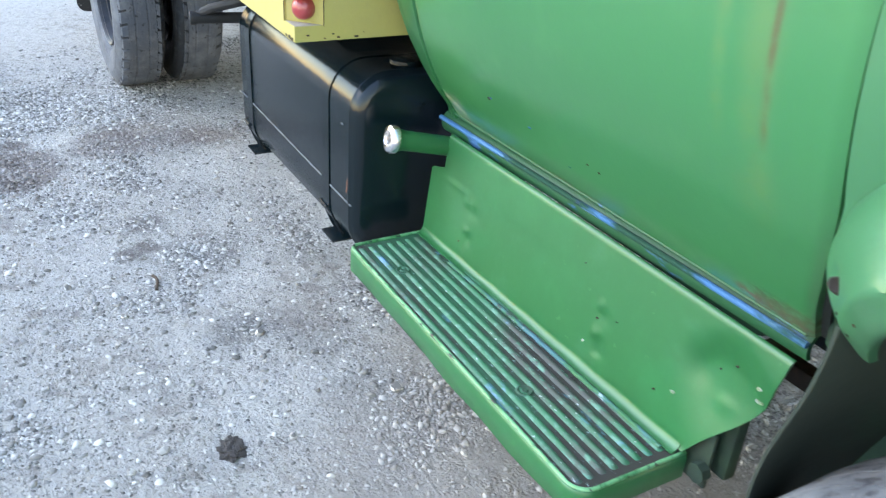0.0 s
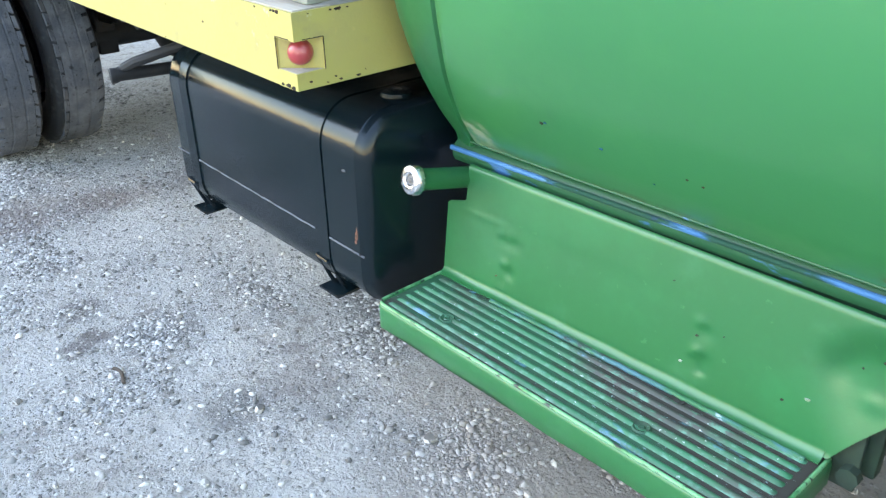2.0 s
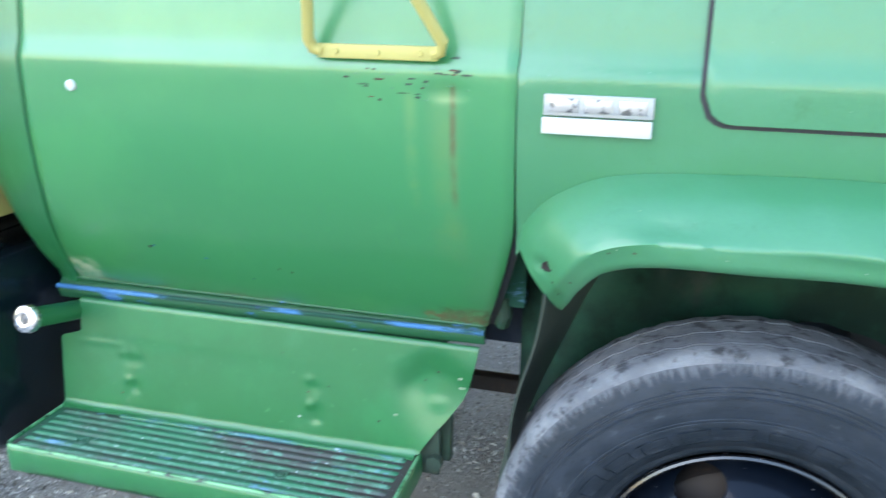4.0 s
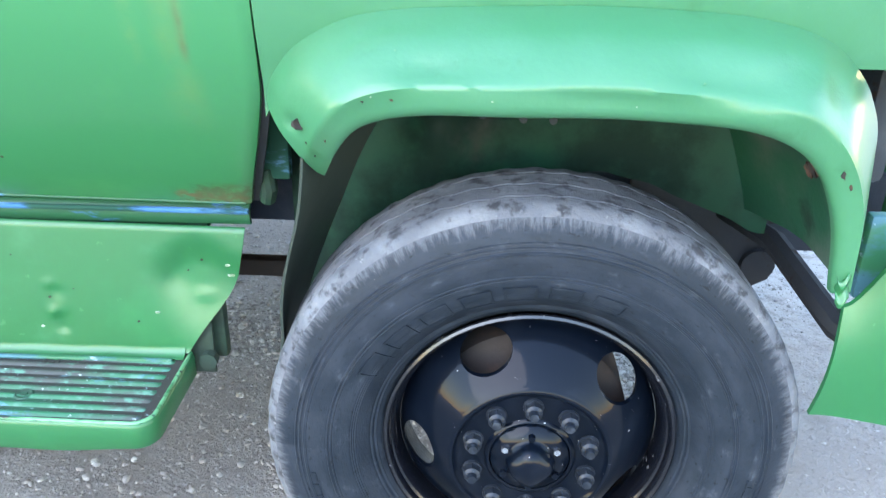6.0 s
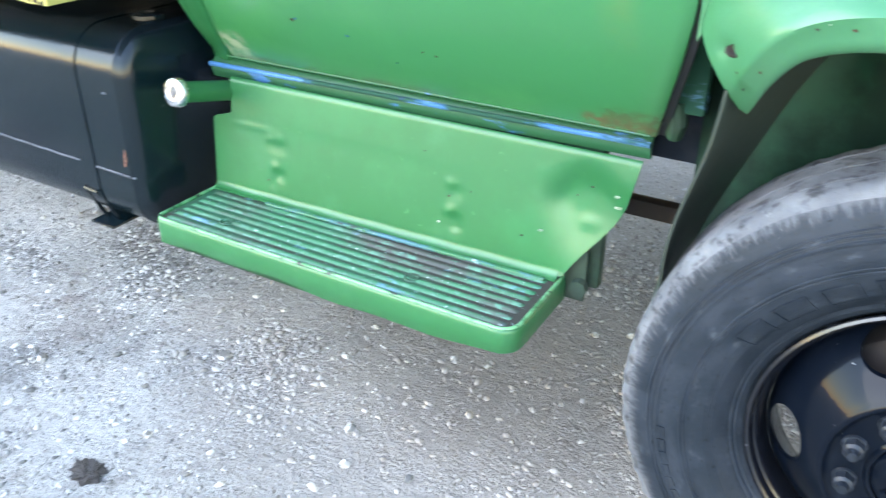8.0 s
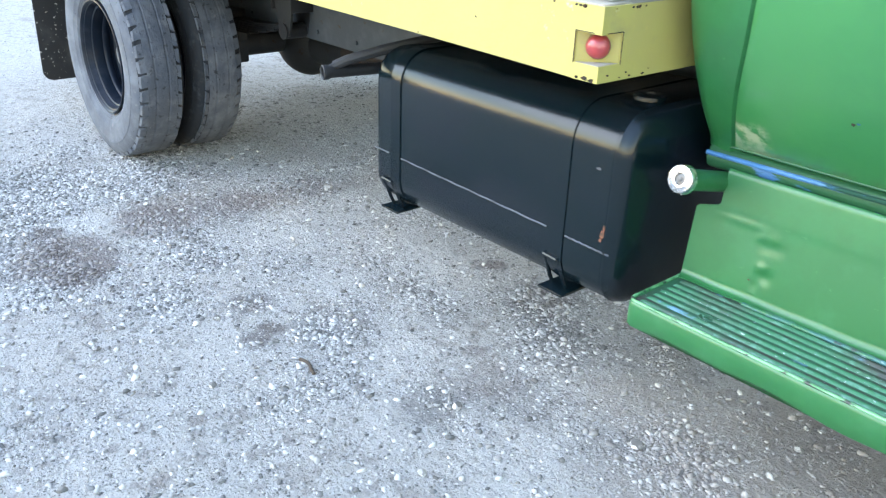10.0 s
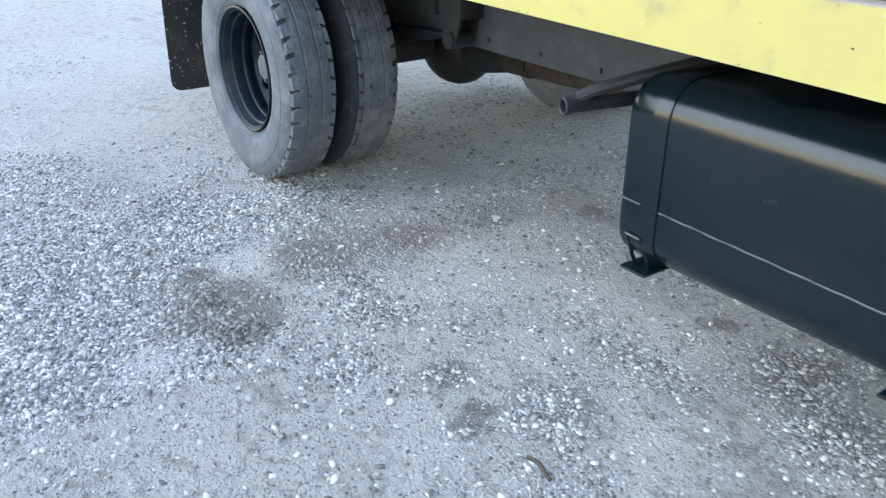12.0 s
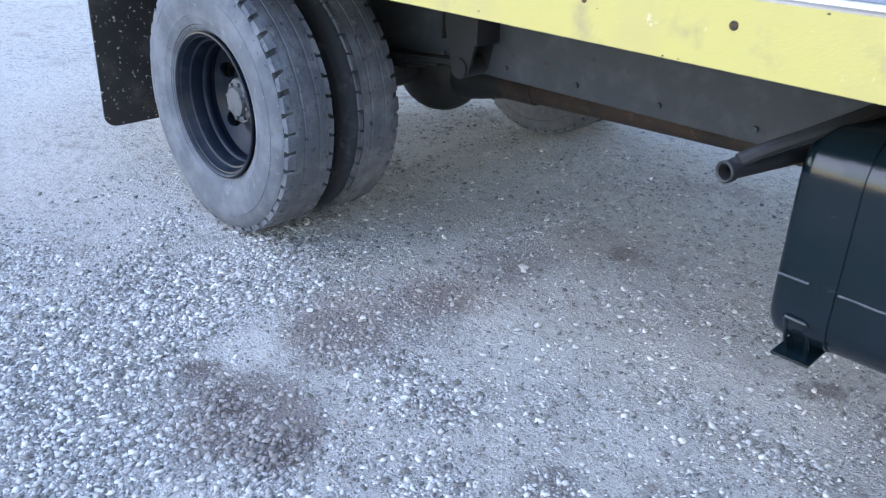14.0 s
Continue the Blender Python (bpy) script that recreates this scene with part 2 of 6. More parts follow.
rim_black = material("scuffed_rim_paint", (0.005, 0.006, 0.009), 0.25, layers=[((0.22, 0.22, 0.23), 16.0, 0.63, 0.68, 0.6, 8.0), ((0.3, 0.3, 0.3), 70.0, 0.70, 0.74, 0.7, 6.0)], bump=[(25.0, 0.0006)], coat=0.4, coat_rough=0.1)
chrome = material("worn_chrome", (0.72, 0.73, 0.75), 0.24, metal=1.0, layers=[((0.4, 0.4, 0.4), 80.0, 0.55, 0.7, 0.5)], bump=[(160.0, 0.0003)])
badge_white = material("badge_white_enamel", (0.46, 0.49, 0.47), 0.45, layers=[((0.35, 0.42, 0.36), 60.0, 0.6, 0.72, 0.6)])
rubber = material("tyre_rubber", (0.0100, 0.0158, 0.023), 0.5, spec=0.25, ring=(0.472, 0.016, (0.105, 0.111, 0.122)), layers=[((0.019, 0.026, 0.036), 26.0, 0.38, 0.66, 0.6, 8.0), ((0.062, 0.073, 0.088), 38.0, 0.58, 0.80, 0.55, 9.0), ((0.004, 0.006, 0.009), 140.0, 0.60, 0.70, 0.6, 5.0), ((0.24, 0.25, 0.26), 190.0, 0.745, 0.77, 0.8, 4.0)], bump=[(90.0, 0.0012), (320.0, 0.0004)])
dusty_rubber = material("dusty_tread_rubber", (0.072, 0.084, 0.104), 0.9, layers=[((0.122, 0.136, 0.160), 9.0, 0.42, 0.68, 0.9), ((0.15, 0.158, 0.168), 22.0, 0.62, 0.72, 0.7, 8.0), ((0.028, 0.031, 0.036), 34.0, 0.58, 0.70, 0.85, 8.0)], bump=[(26.0, 0.004), (70.0, 0.003), (300.0, 0.0006)])
# dark base carries the shade of the tread gaps and the rear inner sidewall
groove_rubber = material("shade_dark_groove_rubber", (0.018, 0.021, 0.026), 0.9, layers=[((0.045, 0.049, 0.056), 14.0, 0.5, 0.68, 0.8, 7.0)], bump=[(70.0, 0.002)])
front_tread_rubber = material("worn_tread_rubber", (0.096, 0.103, 0.115), 0.85, layers=[((0.16, 0.168, 0.18), 9.0, 0.42, 0.68, 0.9), ((0.030, 0.032, 0.037), 30.0, 0.50, 0.66, 0.85, 9.0), ((0.17, 0.175, 0.18), 70.0, 0.62, 0.72, 0.7, 8.0)], bump=[(70.0, 0.003), (300.0, 0.0006)])
rear_rubber = material("dusty_sidewall_rubber", (0.074, 0.085, 0.104), 0.85, layers=[((0.126, 0.140, 0.162), 7.0, 0.40, 0.68, 0.9, 7.0), ((0.165, 0.168, 0.172), 26.0, 0.60, 0.74, 0.9, 8.0), ((0.022, 0.025, 0.030), 46.0, 0.64, 0.70, 0.75, 8.0)], bump=[(40.0, 0.002), (90.0, 0.0015), (320.0, 0.0004)])
flap_rubber = material("mud_flap_rubber", (0.014, 0.014, 0.015), 0.6, layers=[((0.05, 0.048, 0.045), 6.0, 0.5, 0.7, 0.8), ((0.34, 0.32, 0.30), 46.0, 0.63, 0.67, 0.9, 3.0)], bump=[(50.0, 0.001)])
red_lens = material("red_lamp_lens", (0.36, 0.045, 0.05), 0.3, layers=[((0.45, 0.13, 0.13), 30.0, 0.5, 0.75, 0.5)], coat=0.5)
grey_wood = material("weathered_board", (0.30, 0.25, 0.21), 0.85, vary=0.16, layers=[((0.21, 0.172, 0.145), 9.0, 0.42, 0.66, 0.9, 8.0), ((0.13, 0.105, 0.088), 30.0, 0.60, 0.74, 0.9, 8.0)], bump=[(30.0, 0.002)], stretch=(0.12, 1, 1))
post_wood = material("pine_post", (0.33, 0.265, 0.215), 0.8, vary=0.1, layers=[((0.28, 0.22, 0.175), 11.0, 0.42, 0.66, 0.85, 8.0)], bump=[(34.0, 0.0015)], stretch=(1, 1, 0.1))
green_wood = material("treated_greenish_board", (0.27, 0.285, 0.245), 0.85, layers=[((0.18, 0.19, 0.16), 9.0, 0.42, 0.66, 0.9, 8.0), ((0.06, 0.05, 0.035), 7.0, 0.70, 0.74, 0.9, 2.0)], bump=[(30.0, 0.0015)], stretch=(1, 1, 0.3))
long_wood = material("weathered_ledge_board", (0.40, 0.36, 0.30), 0.85, layers=[((0.22, 0.19, 0.155), 9.0, 0.42, 0.66, 0.9, 8.0)], bump=[(30.0, 0.002)], stretch=(0.12, 1, 1))
sheet_blue = material("ribbed_blue_grey_sheet", (0.17, 0.195, 0.27), 0.6, layers=[((0.26, 0.285, 0.34), 60.0, 0.45, 0.7, 0.55)], bump=[(120.0, 0.002)], stretch=(0.5, 1, 1))
white_trim = material("white_sheet_edge", (0.72, 0.72, 0.74), 0.5, layers=[((0.5, 0.5, 0.5), 20.0, 0.5, 0.7, 0.6)])
glass_dark = material("window_glass", (0.02, 0.025, 0.03), 0.05, spec=0.7, coat=0.5, coat_rough=0.02)
DAMP, SOIL, BROWN, TAN, DUST_AND_LIFT = (0.115, 0.092, 0.084), (0.185, 0.155, 0.142), (0.275, 0.238, 0.212), (0.29, 0.25, 0.215), (0.485, 0.475, 0.45)
# the first three lighten the colour under the bed to offset its shade
PALE = [(DUST_AND_LIFT, -4.35, 0.62, 0.5, 0.6), (DUST_AND_LIFT, -4.8, 1.5, 0.7, 0.6), (DUST_AND_LIFT, -3.75, 0.75, 0.4, 0.6), (DUST_AND_LIFT, -4.19, -0.48, 0.17, 0.9), (DUST_AND_LIFT, -3.54, 0.21, 0.34, 0.8), (DUST_AND_LIFT, -3.14, 0.50, 0.26, 0.7), (DUST_AND_LIFT, -3.05, 0.05, 0.18, 0.7), (DUST_AND_LIFT, -3.70, -1.04, 0.20, 0.8), (DUST_AND_LIFT, -2.87, -0.50, 0.22, 0.5), (DUST_AND_LIFT, -2.85, 0.45, 0.22, 0.7), (DUST_AND_LIFT, -2.49, -0.05, 0.14, 0.6),
        (DUST_AND_LIFT, -1.81, -0.16, 0.26, 0.6), (DUST_AND_LIFT, -2.21, -0.32, 0.16, 0.5), (DUST_AND_LIFT, -8.0, -0.3, 1.3, 0.5), (DUST_AND_LIFT, -6.4, -0.8, 0.8, 0.4), (DUST_AND_LIFT, -5.4, -0.2, 0.4, 0.5)]
WARM = (0.375, 0.34, 0.305)
# brown spots under and beyond the cab put its shade into the ground colour
STAINS_AND_SHADE = [(TAN, -0.80, -0.02, 0.36, 0.65), (TAN, -0.42, 0.12, 0.34, 0.65), (TAN, -0.55, -0.28, 0.3, 0.5), (TAN, -1.2, 0.12, 0.3, 0.45), (WARM, 0.75, 0.35, 0.6, 0.85), (BROWN, 0.55, 0.75, 0.4, 0.6), (BROWN, 1.3, 0.9, 0.8, 0.6), (WARM, -1.35, 0.10, 0.45, 0.8), (WARM, -0.85, -0.05, 0.5, 0.8), (WARM, -1.75, 0.42, 0.30, 0.7), (WARM, -0.4, 0.3, 0.5, 0.7), (BROWN, -1.10, 0.62, 0.42, 0.85), (BROWN, -0.84, 0.45, 0.36, 0.8), (BROWN, -1.42, 0.66, 0.30, 0.7), (BROWN, -0.55, 0.9, 0.7, 0.8), (BROWN, -0.9, 2.5, 1.5, 0.9), (BROWN, -1.05, 0.28, 0.20, 0.4), (BROWN, -2.0, 1.2, 0.6, 0.5), (BROWN, -4.55, 0.72, 0.30, 0.3),
          (TAN, -3.97, 0.26, 0.20, 0.6), (TAN, -4.16, -0.12, 0.20, 0.8), (TAN, -3.9, 1.0, 0.26, 0.4), (SOIL, -3.88, -0.72, 0.27, 0.9), (DAMP, -3.70, -0.73, 0.13, 1.0), (DAMP, -3.96, -0.68, 0.10, 1.0), (DAMP, -4.18, -0.70, 0.09, 0.9), (SOIL, -4.03, -0.22, 0.24, 0.85), (SOIL, -4.02, 0.15, 0.20, 0.75),
          (SOIL, -4.03, 0.60, 0.2, 0.35), (DAMP, -2.79, 0.62, 0.07, 0.7), (DAMP, -3.09, -0.28, 0.06, 0.4), (DAMP, -2.87, -0.36, 0.07, 0.5), (DAMP, -3.53, -0.22, 0.07, 0.5), (DAMP, -3.28, -0.78, 0.08, 0.3), (DAMP, -2.32, 0.16, 0.06, 0.5), (DAMP, -2.88, -0.33, 0.05, 0.4), (DAMP, -3.73, 0.99, 0.12, 0.6),
          (SOIL, -2.47, 0.62, 0.16, 0.5), (SOIL, -2.2, 0.05, 0.14, 0.4), (SOIL, -1.55, 0.22, 0.16, 0.35)]
# loose heaps (positive) and packed bare stretches (negative)
PATCHES = ((-4.35, -1.1, 0.5, 0.9), (-3.73, -1.36, 0.22, 0.7), (-4.65, -0.55, 0.35, 0.6), (-4.4, 0.0, 0.3, 0.55), (-3.9, -0.72, 0.24, 0.8), (-3.95, 0.05, 0.22, 0.6), (-4.0, 0.62, 0.25, 0.5), (-3.09, -0.28, 0.10, 1.0), (-2.87, -0.37, 0.08, 0.6), (-3.3, -0.55, 0.14, 0.5), (-2.46, 0.58, 0.20, 0.9), (-2.77, -0.08, 0.15, 0.8),
           (-2.19, -0.13, 0.13, 1.1), (-2.05, 0.08, 0.16, 0.6), (-2.26, 0.46, 0.2, 0.9), (-1.91, 0.60, 0.25, 0.6), (-1.68, 0.10, 0.2, 0.5), (-1.50, 0.24, 0.22, 0.8), (-2.82, -0.20, 0.10, 0.6), (-1.38, 0.0, 0.2, 0.5), (-2.6, 0.22, 0.12, 0.5), (-3.5, -0.22, 0.10, 0.5), (-3.7, 0.95, 0.3, 0.4), (-0.6, 0.2, 0.4, 0.3), (-3.75, 0.55, 0.35, -0.5), (-4.3, 0.45, 0.3, -0.5), (-4.6, 1.3, 0.6, -0.5), (-3.3, 1.1, 0.5, -0.5),
           (-4.19, -0.48, 0.15, -1.0), (-3.54, 0.21, 0.30, -0.9), (-3.14, 0.50, 0.26, -0.8), (-3.05, 0.05, 0.16, -0.6), (-3.72, -1.04, 0.16, -0.8), (-2.9, -0.55, 0.18, -0.6), (-2.85, 0.45, 0.2, -0.8), (-2.48, -0.05, 0.12, -0.6), (-1.82, -0.18, 0.24, -0.8), (-2.25, -0.34, 0.15, -0.6), (-4.6, 0.75, 0.3, -0.7), (-1.05, 0.55, 0.3, -0.5), (-5.6, 0.0, 0.5, -0.4))
# the shade between a heap's stones is painted into the soil as darker spots
GAP_SHADE = [((0.19, 0.185, 0.178), x, y, r, min(0.75, 0.7 * k)) for x, y, r, k in PATCHES if k > 0]
ground_dirt = material("packed_gravel_dirt", (0.43, 0.412, 0.384), 0.95,
                       layers=[((0.44, 0.43, 0.405), 0.9, 0.45, 0.65, 0.95), ((0.31, 0.285, 0.26), 2.2, 0.55, 0.72, 0.95, 7.0), ((0.47, 0.46, 0.44), 42.0, 0.52, 0.64, 0.9, 8.0),
                               ((0.29, 0.272, 0.25), 17.0, 0.50, 0.66, 0.9, 9.0), ((0.12, 0.112, 0.102), 85.0, 0.575, 0.66, 0.95, 8.0), ((0.255, 0.232, 0.212), 6.0, 0.57, 0.73, 0.9, 7.0)],
                       bump=[(9.0, 0.03), (28.0, 0.03), (110.0, 0.012)], spots=PALE + GAP_SHADE + STAINS_AND_SHADE)
stone_grey = material("crushed_limestone", (0.325, 0.320, 0.306), 0.92, island=0.66, layers=[((0.35, 0.33, 0.30), 40.0, 0.55, 0.75, 0.95)], bump=[(300.0, 0.001)], spots=[(c, x, y, r, 0.6 * k) for c, x, y, r, k in STAINS_AND_SHADE])
cap_disc = material("dull_cap_centre", (0.16, 0.16, 0.165), 0.5, metal=0.6, layers=[((0.06, 0.06, 0.06), 90.0, 0.5, 0.65, 0.6)])
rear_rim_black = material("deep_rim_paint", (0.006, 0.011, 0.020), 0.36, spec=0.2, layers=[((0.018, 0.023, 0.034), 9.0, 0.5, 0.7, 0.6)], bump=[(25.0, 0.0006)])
brown_stone = material("damp_brown_stone", (0.225, 0.21, 0.197), 0.9, island=0.5, layers=[((0.20, 0.175, 0.155), 40.0, 0.5, 0.7, 0.95)], bump=[(300.0, 0.001)])
# base darkened to carry the wheel well's shade, with grime over it
well_paint = material("grimy_shade_well_paint", (0.004, 0.042, 0.022), 0.5, spec=0.2, layers=[((0.004, 0.018, 0.012), 4.0, 0.44, 0.62, 0.85, 7.0), ((0.026, 0.030, 0.026), 3.4, 0.62, 0.78, 0.6, 8.0), ((0.06, 0.04, 0.03), 11.0, 0.69, 0.77, 0.85, 8.0)], bump=[(30.0, 0.0015)], coat=0.08, coat_rough=0.35)
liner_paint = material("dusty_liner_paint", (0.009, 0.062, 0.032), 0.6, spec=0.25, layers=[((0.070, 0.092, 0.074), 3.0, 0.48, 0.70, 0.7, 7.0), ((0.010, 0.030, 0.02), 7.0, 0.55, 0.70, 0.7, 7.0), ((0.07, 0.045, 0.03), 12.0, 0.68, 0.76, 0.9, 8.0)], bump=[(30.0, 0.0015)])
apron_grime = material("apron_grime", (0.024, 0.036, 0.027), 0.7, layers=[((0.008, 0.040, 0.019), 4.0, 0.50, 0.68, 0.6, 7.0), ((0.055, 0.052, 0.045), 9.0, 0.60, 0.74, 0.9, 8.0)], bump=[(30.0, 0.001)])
liner_rust = material("scaly_rust", (0.15, 0.068, 0.042), 0.95, layers=[((0.06, 0.03, 0.022), 40.0, 0.45, 0.6, 0.95, 8.0)], bump=[(90.0, 0.003)])
nut_steel = material("dusty_nut_paint", (0.010, 0.014, 0.020), 0.4, spec=0.25, layers=[((0.035, 0.042, 0.052), 60.0, 0.48, 0.68, 0.8, 6.0), ((0.22, 0.23, 0.24), 150.0, 0.71, 0.75, 0.7, 4.0)], bump=[(90.0, 0.0006)], coat=0.2, coat_rough=0.12)
hub_dust = material("dusty_hub_casting", (0.075, 0.082, 0.094), 0.7, layers=[((0.03, 0.032, 0.036), 18.0, 0.5, 0.66, 0.85, 8.0)], bump=[(70.0, 0.001)])
drum_steel = material("grimy_drum_steel", (0.022, 0.015, 0.012), 0.8, layers=[((0.05, 0.03, 0.022), 20.0, 0.55, 0.7, 0.9)], bump=[(120.0, 0.0008)])
oil_stain = material("dark_oily_clod", (0.035, 0.03, 0.028), 0.8, layers=[((0.12, 0.11, 0.1), 60.0, 0.55, 0.7, 0.9)], bump=[(120.0, 0.004)])
twig_bark = material("twig_bark", (0.06, 0.045, 0.035), 0.9, bump=[(120.0, 0.001)])


# ---- building blocks ----
def part(name, bm, mat, parent=None, label="", smooth=True, angle=35):
    """Links a bmesh as one mesh object, under a thing or a part."""
    bmesh.ops.recalc_face_normals(bm, faces=bm.faces)
    if smooth:
        for f in bm.faces:
            f.smooth = True
        for e in bm.edges:
            if len(e.link_faces) == 2 and e.calc_face_angle(0) > radians(angle):
                e.smooth = False
    me = bpy.data.meshes.new(name)
    bm.to_mesh(me)
    bm.free()
    mats = mat if isinstance(mat, (list, tuple)) else [mat]
    for mm in mats:
        me.materials.append(mm)
    ob = new(name, me)
    if parent is not None:
        ob.parent = parent
        ob.matrix_parent_inverse = HOME.get(parent, Matrix())
    if label:
        ob["label"] = label
    return ob


HOME = {}


def empty(name, at, parent=None):
    ob = new(name)
    ob.empty_display_size = 0.2
    if parent is None:
        ob.location = at
        HOME[ob] = Matrix.Translation(-Vector(at))
    else:
        ob.parent = parent
        ob.matrix_parent_inverse = HOME[parent]
        ob.location = at
        HOME[ob] = Matrix.Translation(-Vector(at))
    return ob


def bm_new():
    return bmesh.new()


def add_box(bm, x0, x1, y0, y1, z0, z1, bevel=0.004, seg=2, m=None):
    mat4 = Matrix.Translation(((x0 + x1) / 2, (y0 + y1) / 2, (z0 + z1) / 2)) @ Matrix.Diagonal((abs(x1 - x0), abs(y1 - y0), abs(z1 - z0), 1))
    vs = bmesh.ops.create_cube(bm, size=1, matrix=mat4)["verts"]
    if bevel:
        es = list({e for v in vs for e in v.link_edges})
        r = bmesh.ops.bevel(bm, geom=es, offset=bevel, segments=seg, affect="EDGES", profile=0.5)
        vs = list({v for f in r["faces"] for v in f.verts} | {v for v in vs if v.is_valid})
    if m is not None:
        bmesh.ops.transform(bm, matrix=m, verts=[v for v in vs if v.is_valid])
    return bm


def add_cyl(bm, p0, p1, r0, r1=None, seg=24, cap=True):
    p0, p1 = Vector(p0), Vector(p1)
    d = p1 - p0
    q = d.to_track_quat("Z", "Y").to_matrix().to_4x4()
    bmesh.ops.create_cone(bm, cap_ends=cap, segments=seg, radius1=r0, radius2=r0 if r1 is None else r1, depth=d.length, matrix=Matrix.Translation((p0 + p1) / 2) @ q)
    return bm


def add_tube(bm, pts, r, seg=10):
    """A bent rod along points."""
    pts = [Vector(p) for p in pts]
    rings = []
    for i, p in enumerate(pts):
        d = (pts[min(i + 1, len(pts) - 1)] - pts[max(i - 1, 0)]).normalized()
        u = d.orthogonal().normalized() if not rings else (prev - d * prev.dot(d)).normalized()
        prev = u
        w = d.cross(u)
        rings.append([bm.verts.new(p + (u * math.cos(2 * math.pi * k / seg) + w * math.sin(2 * math.pi * k / seg)) * r) for k in range(seg)])
    for a, c in zip(rings, rings[1:]):
        for k in range(seg):
            bm.faces.new((a[k], a[(k + 1) % seg], c[(k + 1) % seg], c[k]))
    bm.faces.new(rings[0])
    bm.faces.new(rings[-1])
    return bm


def add_lathe(bm, profile, seg=96, closed=False, mats=None):
    """Turns (radius, y) points about the Y axis."""
    rings = []
    for r, y in profile:
        rings.append([bm.verts.new((r * math.cos(2 * math.pi * k / seg), y, r * math.sin(2 * math.pi * k / seg))) for k in range(seg)])
    pairs = list(zip(rings, rings[1:])) + ([(rings[-1], rings[0])] if closed else [])
    for i, (a, c) in enumerate(pairs):
        for k in range(seg):
            f = bm.faces.new((a[k], a[(k + 1) % seg], c[(k + 1) % seg], c[k]))
            if mats:
                f.material_index = mats[i]
    return bm


def add_sheet(bm, fn, nu, nv, thick=0.0, inward=Vector((0, 1, 0))):
    """A surface fn(u, v), u and v from 0 to 1, with a second skin behind it and closed edges when thick is given."""
    front = [[bm.verts.new(fn(i / nu, j / nv)) for j in range(nv + 1)] for i in range(nu + 1)]
    for i in range(nu):
        for j in range(nv):
            bm.faces.new((front[i][j], front[i + 1][j], front[i + 1][j + 1], front[i][j + 1]))
    if thick:
        back = [[bm.verts.new(front[i][j].co + inward * thick) for j in range(nv + 1)] for i in range(nu + 1)]
        for i in range(nu):
            for j in range(nv):
                bm.faces.new((back[i][j], back[i][j + 1], back[i + 1][j + 1], back[i + 1][j]))
        for i in range(nu):
            for j in (0, nv):
                bm.faces.new((front[i][j], front[i + 1][j], back[i + 1][j], back[i][j]))
        for j in range(nv):
            for i in (0, nu):
                bm.faces.new((front[i][j], front[i][j + 1], back[i][j + 1], back[i][j]))
    return bm


def curve(table, v):
    """Smooth value of a table of (key, value) at v."""
    if v <= table[0][0]:
        return table[0][1]
    for i, ((a, fa), (b, fb)) in enumerate(zip(table, table[1:])):
        if v <= b:
            f0 = table[max(i - 1, 0)]
            f3 = table[min(i + 2, len(table) - 1)]
            t, h = (v - a) / (b - a), b - a
            ma = (fb - f0[1]) / (b - f0[0]) * h
            mb = (f3[1] - fa) / (f3[0] - a) * h
            return (2 * t ** 3 - 3 * t * t + 1) * fa + (t ** 3 - 2 * t * t + t) * ma + (3 * t * t - 2 * t ** 3) * fb + (t ** 3 - t * t) * mb
    return table[-1][1]


def smooth01(a, b, v):
    t = min(max((v - a) / (b - a), 0.0), 1.0)
    return t * t * (3 - 2 * t)


def bump2(x, z, cx, cz, rx, rz):
    return math.exp(-((x - cx) / rx) ** 2 - ((z - cz) / rz) ** 2)

# ---- ground ----
def ground_height(x, y):
    v = Vector((x * 0.9, y * 0.9, 0.3))
    h = 0.018 * noise.noise(v) + 0.010 * noise.noise(v * 3.1) + 0.004 * noise.noise(v * 9.0)
    near = 1 - smooth01(5.0, 9.0, math.hypot(x + 3.0, y - 0.5))
    return h * near - 0.004


def axis_steps(lo, hi, fine, far):
    vals = list(np.arange(lo, hi, fine))
    step, a, b = fine, lo, hi
    left, right = [], []
    while a > -far:
        step *= 1.35
        a -= step
        left.append(a)
    step = fine
    while b < far:
        right.append(b)
        step *= 1.35
        b += step
    right.append(b)
    return left[::-1] + vals + right


def build_ground():
    xs, ys = axis_steps(-8.0, 1.6, 0.04, 900.0), axis_steps(-2.4, 3.2, 0.04, 900.0)
    verts = [(x, y, ground_height(x, y)) for x in xs for y in ys]
    n = len(ys)
    faces = [(i * n + j, (i + 1) * n + j, (i + 1) * n + j + 1, i * n + j + 1) for i in range(len(xs) - 1) for j in range(n - 1)]
    me = bpy.data.meshes.new("ground")
    me.from_pydata(verts, [], faces)
    me.polygons.foreach_set("use_smooth", [True] * len(faces))
    me.materials.append(ground_dirt)
    return tagged(new("ground", me), "pale grey packed gravel yard with loose stones", "ground", kind="structure")


build_ground()

# ---- truck ----
MID = 1.17  # centre line of the truck in y
truck = empty("flatbed_truck", (-2.5, MID, 0))
tagged(truck, "old green flatbed truck with yellow bed and black fuel tank", "truck")

SIDE = [(0.872, 0.285), (0.90, 0.262), (0.95, 0.222), (1.02, 0.176), (1.10, 0.132), (1.20, 0.093), (1.30, 0.070), (1.40, 0.060), (1.452, 0.058), (1.468, 0.063), (1.49, 0.070),
        (1.55, 0.077), (1.65, 0.088), (1.75, 0.101)]
